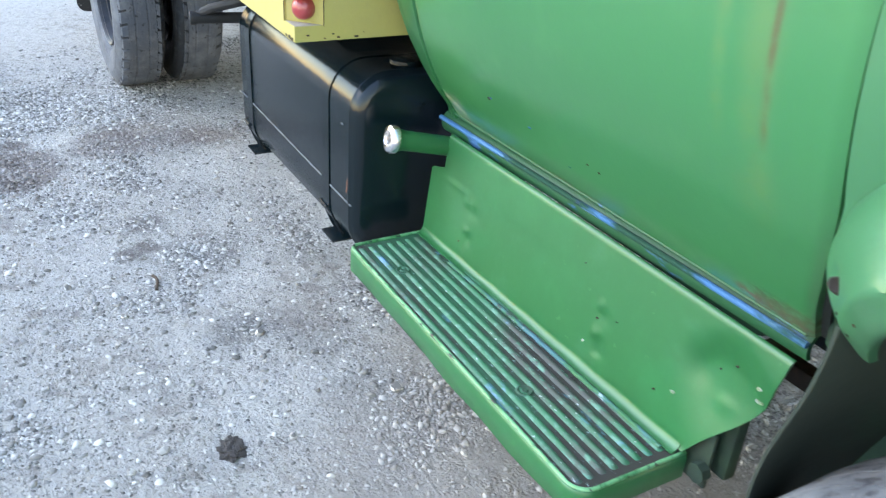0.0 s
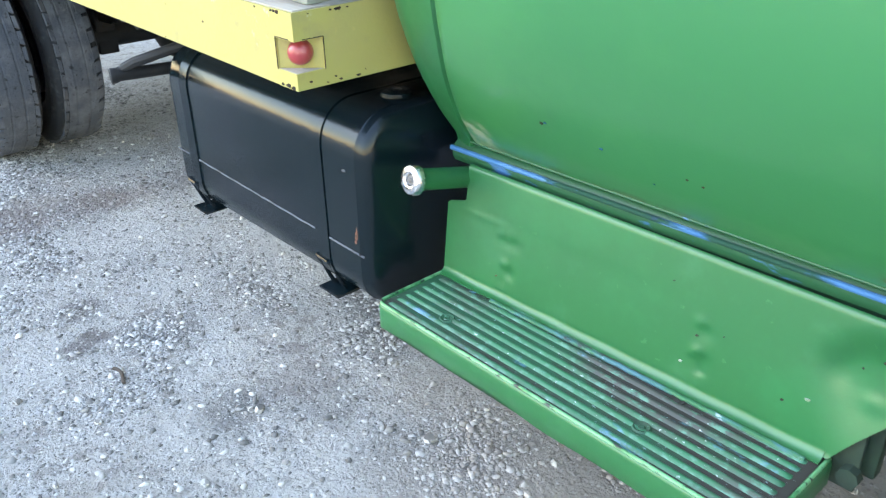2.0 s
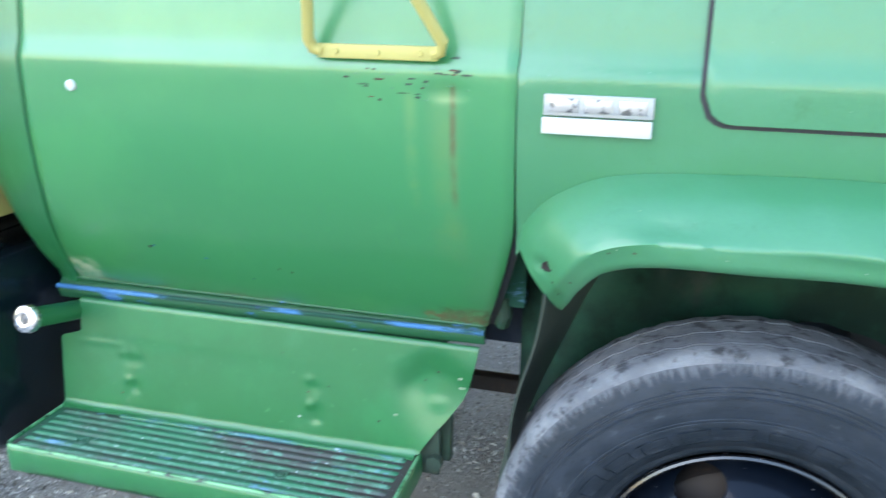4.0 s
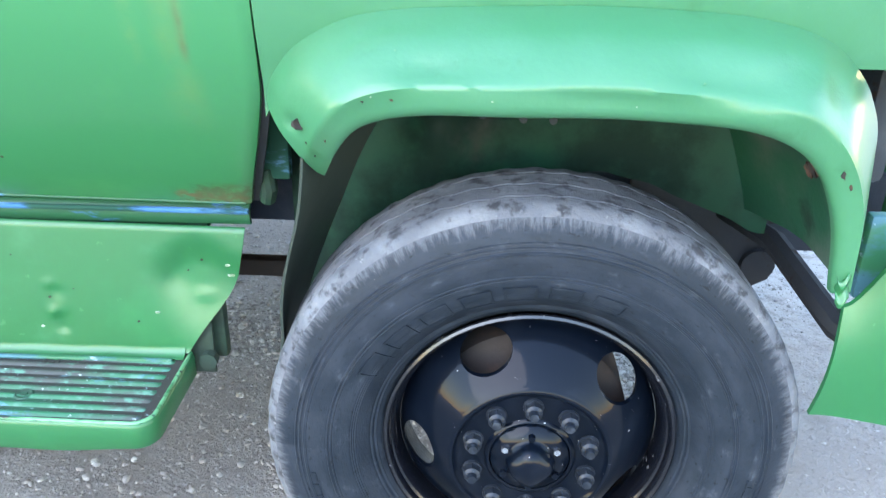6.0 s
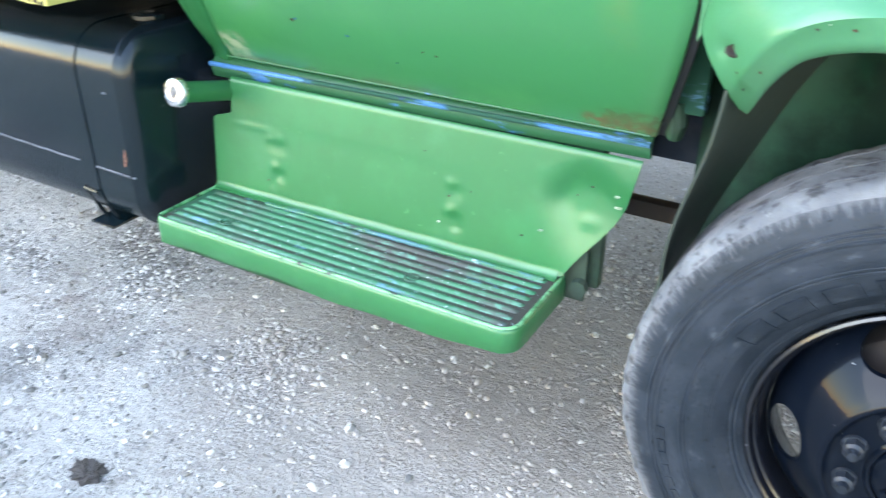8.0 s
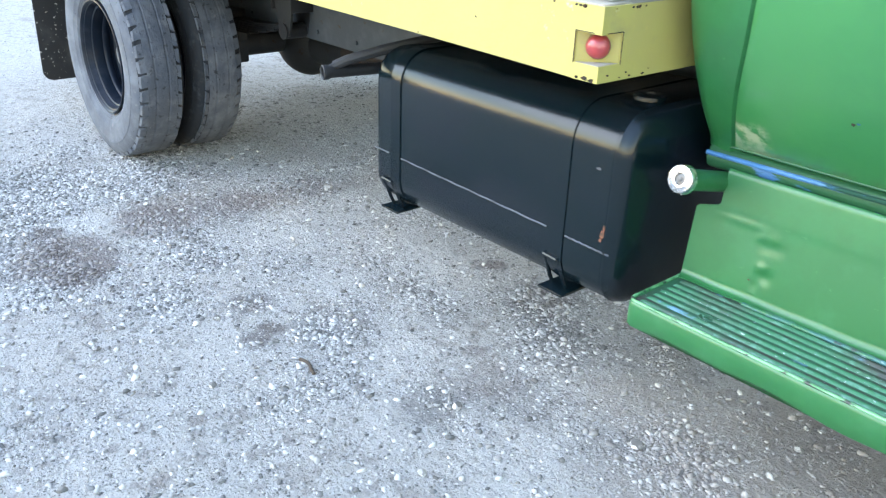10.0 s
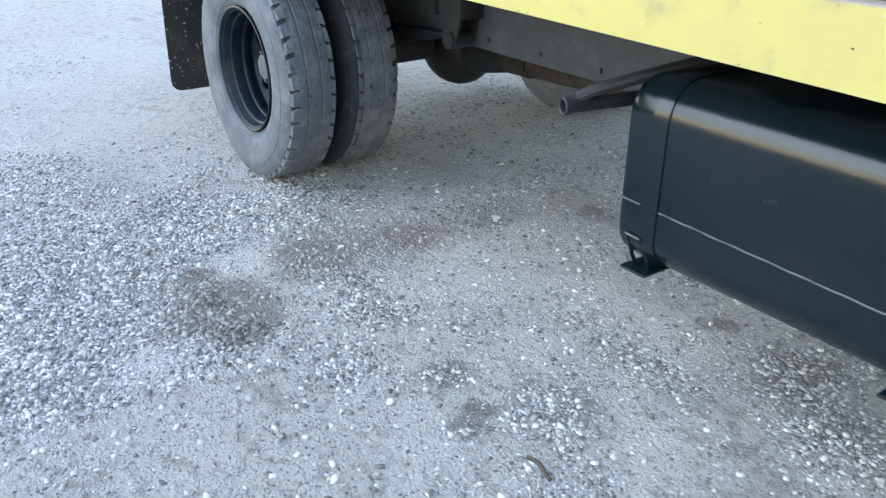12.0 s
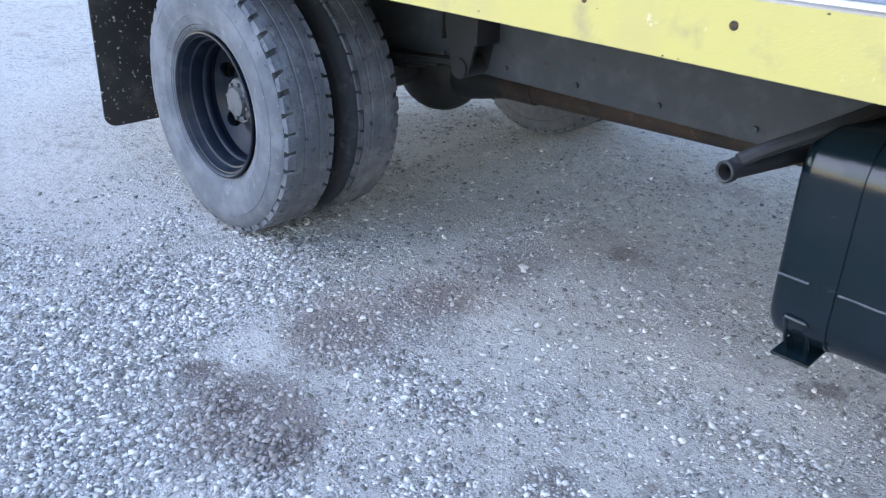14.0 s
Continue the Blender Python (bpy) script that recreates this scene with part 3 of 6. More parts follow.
REAR_SEAM = [(0.86, -1.64), (1.0, -1.60), (1.18, -1.55), (1.42, -1.522), (1.75, -1.515)]
FRONT_SEAM = [(0.86, -0.565), (0.95, -0.535), (1.06, -0.50), (1.15, -0.480), (1.3, -0.475), (1.75, -0.470)]


def build_door():
    bm = bm_new()

    def fn(u, v):
        z = 0.872 + (1.72 - 0.872) * v
        x = curve(REAR_SEAM, z) * (1 - u) + curve(FRONT_SEAM, z) * u
        y = curve(SIDE, z)
        edge = min(u, 1 - u)
        y += 0.006 * (1 - smooth01(0, 0.007, edge))
        y += 0.004 * bump2(x, z, -1.1, 1.15, 0.25, 0.12) + 0.003 * bump2(x, z, -0.75, 1.05, 0.1, 0.1)
        y += 0.005 * bump2(x, z, -0.60, 1.415, 0.035, 0.014)
        return Vector((x, y, z))
    add_sheet(bm, fn, 90, 80, 0.03)
    door = part("door", bm, door_paint, truck, "green painted steel door with rust streaks")
    # shut line shade drawn as a dark strip added behind each seam
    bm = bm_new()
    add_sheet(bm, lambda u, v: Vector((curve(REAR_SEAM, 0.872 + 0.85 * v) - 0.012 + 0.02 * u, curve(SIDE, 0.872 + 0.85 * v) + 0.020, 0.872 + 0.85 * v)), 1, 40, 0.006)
    part("door_seal", bm, axle_black, door, "dark strip for the shade in the door gap")
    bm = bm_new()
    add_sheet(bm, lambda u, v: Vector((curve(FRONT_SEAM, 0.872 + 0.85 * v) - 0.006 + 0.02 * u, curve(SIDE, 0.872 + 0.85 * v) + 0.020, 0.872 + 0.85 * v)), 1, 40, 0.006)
    part("door_seal", bm, axle_black, door, "dark strip for the shade in the door gap")
    # lower folded edge that catches the light
    bm = bm_new()
    add_tube(bm, [(-1.645 + 1.075 * k / 30, 0.2835, 0.874) for k in range(31)], 0.003, 8)
    part("hem", bm, sill_paint, door)
    # pale button and the yellow mirror brace
    bm = bm_new()
    y = curve(SIDE, 1.395)
    add_lathe(bm, [(0.0001, y - 0.007), (0.006, y - 0.0065), (0.011, y - 0.004), (0.0125, y + 0.002)], 20)
    bmesh.ops.translate(bm, vec=(-1.40, 0, 1.395), verts=bm.verts)
    part("plug_button", bm, badge_white, door, "small white plastic plug")
    brace = bm_new()
    bx0, bx1, bz = -0.856, -0.602, 1.482
    add_box(brace, bx0 + 0.012, bx1 - 0.012, 0.045, 0.058, bz - 0.013, bz + 0.013, 0.003)
    for x0, x1 in ((bx0, -0.775), (bx1, -0.775)):
        s = 1 if x1 > x0 else -1
        add_tube(brace, [(x0 + s * 0.02, 0.050, bz), (x0 + s * 0.006, 0.046, bz + 0.004), (x0, 0.038, bz + 0.02), (x0 * 0.6 + x1 * 0.4, -0.03, bz + 0.16), (x1, -0.10, bz + 0.36)], 0.011, 10)
    part("mirror_brace", brace, yellow_paint, door, "yellow painted triangular mirror brace")
    for k in range(3):
        bm = bm_new()
        add_cyl(bm, (bx0 + 0.05 + 0.08 * k, 0.046, bz), (bx0 + 0.05 + 0.08 * k, 0.041, bz), 0.006, 0.005, 8)
        part("bolt", bm, yellow_paint, door)
    # flaking paint under the brace
    rnd = random.Random(4)
    for k in range(34):
        x, z = rnd.uniform(-0.80, -0.56), rnd.uniform(1.395, 1.455)
        if x > -0.62:
            z += 0.03 * rnd.random()
        part("paint_flake", flake(rnd, x, z, rnd.uniform(0.003, 0.014), rnd.uniform(0.0010, 0.0026), 0.0008), rnd.choice([chip_paint, dark_green_paint, dark_green_paint, faded_paint, faded_paint]), door)
    for x, z, a in ((-1.335, 1.02, 0.006), (-1.325, 1.024, 0.004), (-1.20, 1.0, 0.0045), (-1.02, 0.99, 0.003), (-0.99, 0.985, 0.003), (-1.1, 0.95, 0.0025)):
        part("paint_chip", flake(rnd, x, z, a, a * 0.6), rnd.choice([chip_paint, blue_paint]) if a < 0.0046 else chip_paint, door)
    return door


def flake(rnd, x, z, rx, rz, off=0.0012):
    bm = bm_new()
    n = 9
    vs = []
    for k in range(n):
        a, s = 2 * math.pi * k / n, rnd.uniform(0.6, 1.2)
        px, pz = x + rx * s * math.cos(a), z + rz * s * math.sin(a)
        vs.append((px, pz))
    top = [bm.verts.new((px, curve(SIDE, pz) - off, pz)) for px, pz in vs]
    low = [bm.verts.new((px, curve(SIDE, pz) + 0.002, pz)) for px, pz in vs]
    bm.faces.new(top)
    for k in range(n):
        bm.faces.new((top[k], top[(k + 1) % n], low[(k + 1) % n], low[k]))
    return bm


def build_cab():
    # corner panel behind the door, wrapping round to the back wall
    bm = bm_new()

    def corner(u, v):
        z = 0.86 + (1.75 - 0.86) * v
        xs, ys = curve(REAR_SEAM, z) - 0.008, curve(SIDE, z)
        xb = -1.735 + 0.0 * z
        a = u * 1.25
        if a < 0.35:
            return Vector((xs + (xs * 0.55 + xb * 0.45 - xs) * a / 0.35, ys + 0.002 + 0.008 * (a / 0.35) ** 2, z))
        b = min((a - 0.35) / 0.5, 1.0)
        x0 = xs * 0.55 + xb * 0.45
        x = x0 + (xb - x0) * math.sin(b * math.pi / 2)
        y = ys + 0.010 + 0.08 * (1 - math.cos(b * math.pi / 2))
        if a > 0.85:
            y += (a - 0.85) / 0.4 * 0.5
        return Vector((x, y, z))
    add_sheet(bm, corner, 40, 40, 0.02, Vector((0.6, 0.8, 0)))
    part("corner_panel", bm, green_paint, truck)
    bm = bm_new()
    add_box(bm, -1.735, -1.70, 0.55, 2.1, 0.80, 1.75, 0.01)
    part("back_wall", bm, dark_green_paint, truck)
    bm = bm_new()
    add_box(bm, -1.72, -0.66, 0.31, 1.9, 0.80, 0.86, 0.01)
    part("cab_floor", bm, dark_green_paint, truck)
    # far side of the cab
    bm = bm_new()
    add_sheet(bm, lambda u, v: Vector((-1.72 + 2.4 * u, 2 * MID - curve(SIDE, 0.872 + 0.85 * v), 0.872 + 0.85 * v)), 2, 30, 0.03, Vector((0, -1, 0)))
    part("far_side", bm, green_paint, truck)
    # roof, pillars and glass above the belt line
    bm = bm_new()
    add_box(bm, -1.70, -0.35, 0.24, 2 * MID - 0.24, 2.26, 2.32, 0.03, 4)
    part("roof", bm, green_paint, truck)
    for name, x0, x1 in (("rear_pillar", -1.70, -1.52), ("front_pillar", -0.52, -0.44)):
        bm = bm_new()
        add_sheet(bm, lambda u, v: Vector((x0 + (x1 - x0) * u, curve(SIDE, 1.72) + 0.14 * v, 1.70 + 0.58 * v)), 2, 8, 0.05)
        part(name, bm, green_paint, truck)
    bm = bm_new()
    add_sheet(bm, lambda u, v: Vector((-1.53 + 1.02 * u, curve(SIDE, 1.72) + 0.025 + 0.14 * v, 1.70 + 0.57 * v)), 2, 4, 0.006)
    part("side_window", bm, glass_dark, truck, "dark side window glass")
    bm = bm_new()
    add_box(bm, -0.455, -0.44, 0.27, 2 * MID - 0.27, 1.72, 2.28, 0.004)
    part("windscreen", bm, glass_dark, truck, "dark windscreen glass")
    bm = bm_new()
    add_box(bm, -1.715, -1.70, 0.30, 2 * MID - 0.30, 1.74, 2.27, 0.004)
    part("rear_window", bm, glass_dark, truck)


FLARE_TOP = [(-0.475, 1.125), (-0.455, 1.165), (-0.405, 1.222), (-0.305, 1.275), (-0.19, 1.293), (0.03, 1.30), (0.26, 1.292), (0.42, 1.255), (0.52, 1.17), (0.565, 1.06)]


def arch_lip(s):
    """The wheel arch's lip, s from 0 at the rear tip to 1 at the front foot."""
    xs = [(0.0, -0.385), (0.10, -0.345), (0.2, -0.295), (0.32, -0.20), (0.45, -0.03), (0.58, 0.14), (0.68, 0.262), (0.76, 0.345), (0.83, 0.400), (0.9, 0.438), (1.0, 0.462)]
    ys = [(0.0, 0.085), (0.06, 0.03), (0.13, -0.02), (0.2, -0.045), (0.35, -0.062), (0.6, -0.062), (0.75, -0.055), (0.88, -0.045), (1.0, -0.035)]
    zs = [(0.0, 1.018), (0.1, 1.086), (0.2, 1.132), (0.32, 1.156), (0.45, 1.160), (0.58, 1.158), (0.68, 1.150), (0.76, 1.122), (0.83, 1.072), (0.9, 0.992), (1.0, 0.875)]
    return Vector((curve(xs, s), curve(ys, s), curve(zs, s) + 0.016 * smooth01(0.0, 0.2, s)))


def flare_root(s):
    """Where the flare leaves the flat side panel."""
    xs = [(0.0, -0.468), (0.08, -0.455), (0.18, -0.40), (0.3, -0.29), (0.45, -0.07), (0.58, 0.13), (0.7, 0.32), (0.8, 0.440), (0.9, 0.525), (1.0, 0.515)]
    zs = [(0.0, 1.135), (0.08, 1.175), (0.18, 1.235), (0.3, 1.282), (0.45, 1.298), (0.58, 1.300), (0.7, 1.285), (0.8, 1.235), (0.9, 1.11), (1.0, 0.89)]
    x, z = curve(xs, s), curve(zs, s)
    return Vector((x, curve(SIDE, max(z, 1.16)) + 0.002, z))


badge_plate = material("dull_badge_plate", (0.33, 0.34, 0.33), 0.5, metal=0.25, layers=[((0.34, 0.36, 0.35), 30.0, 0.45, 0.65, 0.6)], bump=[(90.0, 0.0004)])
badge_metal = material("worn_badge_metal", (0.42, 0.42, 0.42), 0.4, metal=0.8, layers=[((0.12, 0.12, 0.12), 55.0, 0.50, 0.62, 0.6)])


def build_front():
    # flat side panel between door and hood, above the flare
    bm = bm_new()

    def side(u, v):
        x0 = curve(FRONT_SEAM, 1.3) + 0.0035
        x = x0 + (0.62 - x0) * u
        zb = curve(FLARE_TOP, x) - 0.03 if x < 0.44 else 1.215
        zb = max(zb, 1.10)
        z = zb + (1.72 - zb) * v
        return Vector((x, curve(SIDE, max(z, 1.16)) + 0.006 * smooth01(1.45, 1.47, z) + 0.004, z))
    add_sheet(bm, side, 60, 50, 0.02)
    part("cowl_panel", bm, faded_paint, truck)
    # hood side, proud of the cowl with a dark gap round it
    bm = bm_new()

    def hood(u, v, grow=0.0, off=0.0):
        x = -0.158 - grow + (0.78 + grow) * u
        zb = 1.383 - grow
        c = 0.05
        if x + 0.158 + grow < c:
            d = c - (x + 0.158 + grow)
            zb += c - math.sqrt(max(c * c - d * d, 0))
        z = zb + (1.74 - zb) * v
        return Vector((x, curve(SIDE, z) - 0.006 + off, z))
    add_sheet(bm, hood, 60, 30, 0.012)
    h = part("hood", bm, faded_paint, truck, "sun-faded green steel hood with scuffed dents")
    # dark sheet added behind the hood's edge for the shade in the gap
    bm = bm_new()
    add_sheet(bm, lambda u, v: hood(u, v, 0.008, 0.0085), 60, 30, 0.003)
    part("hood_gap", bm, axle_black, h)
    bm = bm_new()
    add_box(bm, -0.44, 0.62, 0.11, 2 * MID - 0.11, 1.70, 1.76, 0.03, 3)
    part("hood_top", bm, green_paint, h)
    # flare
    bm = bm_new()

    def flare(u, v):
        a, b = flare_root(u), arch_lip(u)
        w = 1 - v
        p = a.lerp(b, v)
        # the face runs out to a crease, then the lip drops straight down
        fy = min(v / 0.80, 1.0)
        p.y = a.y + (b.y - a.y) * (fy - 0.10 * math.sin(math.pi * fy) * 0.5)
        full = smooth01(0.0, 0.25, u) * (1 - 0.5 * smooth01(0.8, 1.0, u))
        bulge = math.sin(v * math.pi) * 0.018 * full
        p += Vector((0, -0.8 * bulge - 0.034 * math.sin(v ** 0.75 * math.pi) * (1 - smooth01(0.0, 0.28, u)), bulge))
        p.y += 0.010 * bump2(p.x, p.z, -0.20, 1.225, 0.05, 0.02) + 0.010 * bump2(p.x, p.z, 0.335, 1.235, 0.03, 0.02) + 0.007 * bump2(p.x, p.z, 0.05, 1.20, 0.12, 0.03) + 0.014 * bump2(p.x, p.z, 0.27, 1.215, 0.06, 0.022) + 0.012 * bump2(p.x, p.z, 0.40, 1.20, 0.025, 0.04) - 0.006 * bump2(p.x, p.z, 0.335, 1.20, 0.025, 0.03)
        p.z -= 0.008 * bump2(p.x, p.z, 0.20, 1.235, 0.05, 0.02) + 0.006 * bump2(p.x, p.z, -0.15, 1.235, 0.08, 0.02)
        p.y += 0.004 * math.sin(17 * p.x) * smooth01(0.75, 0.95, v) * full
        p.y += 0.012 * bump2(p.x, p.z, -0.41, 1.115, 0.016, 0.014)
        return p
    add_sheet(bm, flare, 110, 26)
    # rolled lip that turns inward
    def roll(u, v):
        b = flare(u, 1.0)
        c = Vector((0, 0.35, 0.62))
        d = (c - Vector((0, 0, 0)))
        inward = Vector((0, 0.028, 0.0)) * v + (Vector((0.02, 0, 0.60)) - Vector((b.x, 0, b.z))).normalized() * 0.014 * math.sin(min(v * 2, 1) * math.pi / 2)
        return b + inward
    add_sheet(bm, roll, 110, 5)
    add_sheet(bm, lambda u, v: flare(u, v) + Vector((0, 0.006, -0.004)), 60, 14)
    bmesh.ops.remove_doubles(bm, verts=bm.verts, dist=0.0004)
    fl = part("fender_flare", bm, faded_paint, truck, "dented green front fender with flared lip", angle=50)
    rnd = random.Random(9)
    bm = bm_new()
    p = min((flare(a / 100, b / 40) for a in range(40) for b in range(41)), key=lambda q: (q - Vector((-0.411, 0.005, 1.117))).length)
    add_lathe(bm, [(0.0001, 0.004), (0.005, 0.002), (0.008, -0.002), (0.0105, 0.002)], 9)
    for v in bm.verts:
        v.co.x *= 1.25 + 0.4 * noise.noise(v.co * 150)
    bmesh.ops.transform(bm, matrix=Matrix.Translation(p + Vector((0, -0.001, 0))) @ Matrix.Rotation(radians(-25), 4, "X"), verts=bm.verts)
    for cu, cv, s in ((0.23, 0.86, 0.006), (0.25, 0.84, 0.004), (0.28, 0.90, 0.006), (0.40, 0.93, 0.003), (0.31, 0.5, 0.003), (0.55, 0.95, 0.003), (0.62, 0.7, 0.003), (0.84, 0.93, 0.010), (0.86, 0.9, 0.007), (0.06, 0.75, 0.006), (0.045, 0.9, 0.007), (0.10, 0.93, 0.006)):
        chip = bm_new()
        ring = [(rnd.uniform(0.6, 1.3), 2 * math.pi * k / 9) for k in range(9)]
        pts = [flare(min(max(cu + s * 0.5 * q * math.cos(t), 0), 1), min(cv + s * 2.0 * q * math.sin(t), 1)) for q, t in ring]
        fa = [chip.verts.new(v3 + Vector((0, -0.0025, 0.001))) for v3 in pts]
        fb = [chip.verts.new(v3 + Vector((0, 0.001, 0))) for v3 in pts]
        chip.faces.new(fa)
        for k in range(9):
            chip.faces.new((fa[k], fa[(k + 1) % 9], fb[(k + 1) % 9], fb[k]))
        part("paint_chip", chip, chip_paint if s > 0.0045 else filler_patch, fl)
    part("rust_hole", bm, drum_steel, fl, "ragged rusted-through hole")
    # front edge of the fender, wrapping round
    bm = bm_new()

    def nose(u, v):
        s = 0.55 + 0.45 * v
        a = flare_root(s)
        z = 1.70 - 0.52 * v
        x0 = 0.62 - 0.03 * v
        ang = u * math.pi / 2
        return Vector((x0 - 0.03 + 0.10 * math.sin(ang), curve(SIDE, max(z, 1.16)) + 0.06 + 0.12 * (1 - math.cos(ang)) - 0.055 * (1 - u) , z))
    add_sheet(bm, nose, 12, 30, 0.012)
    part("fender_nose", bm, green_paint, truck)
    # wheel well: inner panel cut away at the front, a liner from the lip inward, and the apron behind the tyre
    bm = bm_new()

    def inner(u, v):
        x = -0.50 + 0.98 * u
        low = curve([(-0.50, 0.62), (-0.05, 0.72), (0.06, 0.90), (0.14, 0.925), (0.30, 0.875), (0.46, 0.815)], x) + 0.008 * noise.noise(Vector((x * 14, 0, 2)))
        z = low + (1.19 - low) * v
        y = 0.375 + 0.03 * math.sin(x * 7) - 0.035 * bump2(x, z, -0.19, 1.02, 0.05, 0.08) - 0.018 * smooth01(1.055, 1.075, z) * smooth01(-0.26, -0.22, x)
        return Vector((x, y, z))
    add_sheet(bm, inner, 70, 30, 0.006)
    w = part("inner_fender", bm, well_paint, truck, "grimy green inner fender with the recess shade in its colour", angle=50)
    for bx, bz in ((-0.03, 1.04), (0.03, 1.035), (-0.11, 1.05)):
        bm = bm_new()
        add_cyl(bm, (bx, inner((bx + 0.5) / 0.98, 0.5).y - 0.008, bz), (bx, 0.40, bz), 0.008, seg=10)
        part("fender_bolt", bm, frame_black, w)
    bm = bm_new()

    def liner(u, v):
        s = 0.10 + 0.90 * u
        a = arch_lip(s) + Vector((0, 0.022, 0.006))
        b = Vector((curve([(0.10, -0.29), (0.25, -0.25), (0.45, -0.04), (0.6, 0.16), (0.72, 0.33), (0.78, 0.372), (0.9, 0.405), (1.0, 0.43)], s), 0.37, curve([(0.10, 1.05), (0.25, 1.12), (0.45, 1.15), (0.62, 1.14), (0.72, 1.09), (0.80, 1.02), (0.9, 0.945), (1.0, 0.865)], s)))
        p = a.lerp(b, v)
        away = (p - Vector((0.02, p.y, 0.62))).normalized()
        return p + away * (0.022 * math.sin(math.pi * v) + 0.006 * noise.noise(p * 9))
    add_sheet(bm, liner, 60, 16, 0.006, Vector((0, 0, 0.8)))
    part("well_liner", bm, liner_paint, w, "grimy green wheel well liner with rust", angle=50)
    # ragged rust holes in the liner's front wall
    for k, (cu, cv, su, sv) in enumerate(((0.815, 0.17, 0.022, 0.045), (0.835, 0.24, 0.014, 0.05), (0.79, 0.10, 0.02, 0.03), (0.775, 0.06, 0.008, 0.02), (0.845, 0.31, 0.012, 0.04))):
        bm = bm_new()
        ring = []
        for q in range(14):
            a, f = 2 * math.pi * q / 14, 1 + 0.55 * noise.noise(Vector((q * 1.3, k * 5.1, 0)))
            ring.append(liner(cu + su * f * math.cos(a), max(cv + sv * f * math.sin(a), 0.005)))
        off = Vector((-0.003, -0.002, -0.003))
        top, low = [bm.verts.new(p + off) for p in ring], [bm.verts.new(p - off) for p in ring]
        bm.faces.new(top)
        for q in range(14):
            bm.faces.new((top[q], top[(q + 1) % 14], low[(q + 1) % 14], low[q]))
        part("rust_patch", bm, (liner_rust, drum_steel)[k % 2], w, "ragged brown rust patch")
    bm = bm_new()

    def apron(u, v):
        o = Vector((-0.402 - 0.05 * smooth01(0, 0.65, v) - 0.02 * v, 0.062 + 0.05 * v, 1.05 - 0.52 * v))
        i = Vector((curve([(0.0, -0.275), (0.12, -0.315), (0.4, -0.385), (1.0, -0.50)], v), 0.29 + 0.02 * v, 1.10 - 0.55 * v))
        p = o.lerp(i, u)
        p.x += -0.018 * math.sin(math.pi * u) + 0.004 * noise.noise(p * 8)
        return p
    add_sheet(bm, apron, 16, 30, 0.005, Vector((-1, 0, 0)))
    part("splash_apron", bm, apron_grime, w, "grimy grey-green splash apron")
    bm = bm_new()
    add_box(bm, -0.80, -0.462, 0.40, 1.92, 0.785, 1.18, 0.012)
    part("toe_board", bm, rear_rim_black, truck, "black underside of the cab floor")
    bm = bm_new()
    add_box(bm, -0.545, -0.475, 0.27, 0.30, 0.93, 1.17, 0.008, m=None)
    part("cowl_post", bm, blue_paint, truck, "old blue cowl post showing through")
    bm = bm_new()
    add_tube(bm, [(-0.53, 0.30, 0.88), (-0.52, 0.28, 0.91), (-0.525, 0.28, 0.95)], 0.017, 10)
    part("door_hinge", bm, dark_green_paint, truck)
    # torn tab folded down at the arch's front foot
    bm = bm_new()
    foot = arch_lip(1.0)
    add_sheet(bm, lambda u, v: foot + Vector((-0.016 + 0.018 * u + 0.006 * v, -0.002 - 0.007 * math.sin(3.0 * u) - 0.004 * math.sin(9 * v), 0.030 - 0.045 * v - 0.008 * math.sin(5 * u))), 10, 14, 0.003)
    part("torn_tab", bm, green_paint, w, "crumpled green sheet tab")
    # bumper end
    bm = bm_new()

    def bumper(u, v):
        x = 0.492 + 0.36 * u
        top = 0.83 + 0.13 * smooth01(0, 0.25, u)
        z = 0.61 + 0.03 * u + (top - 0.61 - 0.03 * u) * v
        return Vector((x + 0.012 * v * (1 - u), 0.03 - 0.05 * smooth01(0.0, 0.5, u) + 0.30 * smooth01(0.75, 1.0, u) ** 2 - 0.02 * math.sin(v * math.pi), z))
    add_sheet(bm, bumper, 30, 12, 0.010)
    bp = part("bumper", bm, green_paint, truck, "bent green steel bumper end")
    bm = bm_new()
    add_box(bm, 0.84, 0.86, 0.28, 2 * MID - 0.28, 0.64, 0.96, 0.006)
    part("bumper_face", bm, green_paint, bp)
    bm = bm_new()
    add_box(bm, 0.56, 0.66, 0.12, 0.15, 0.80, 0.96, 0.006, m=None)
    part("bumper_bracket", bm, streak_paint, bp, "old blue-grey bumper bracket")
    bm = bm_new()
    add_box(bm, 0.42, 0.84, 0.62, 0.70, 0.66, 0.86, 0.006)
    fh = part("frame_horn", bm, frame_black, truck)
    bm = bm_new()
    add_tube(bm, [(0.46, 0.62, 0.77), (0.50, 0.36, 0.80), (0.535, 0.09, 0.755), (0.56, 0.05, 0.75)], 0.024, 8)
    part("bumper_arm", bm, axle_black, fh, "grimy dark bumper arm")
    bm = bm_new()
    add_box(bm, 0.60, 0.66, 0.3, 2 * MID - 0.3, 0.95, 1.70, 0.02)
    part("grille", bm, frame_black, truck)
    # badge: bright plate with plain raised strokes above a pale strip
    bm = bm_new()
    yb = curve(SIDE, 1.38) + 0.004
    add_box(bm, -0.424, -0.237, yb - 0.010, yb - 0.001, 1.384, 1.421, 0.002)
    bd = part("badge", bm, badge_plate, truck, "worn chrome nameplate with pale strip")
    bm = bm_new()
    add_box(bm, -0.426, -0.238, yb - 0.0105, yb - 0.001, 1.352, 1.381, 0.002)
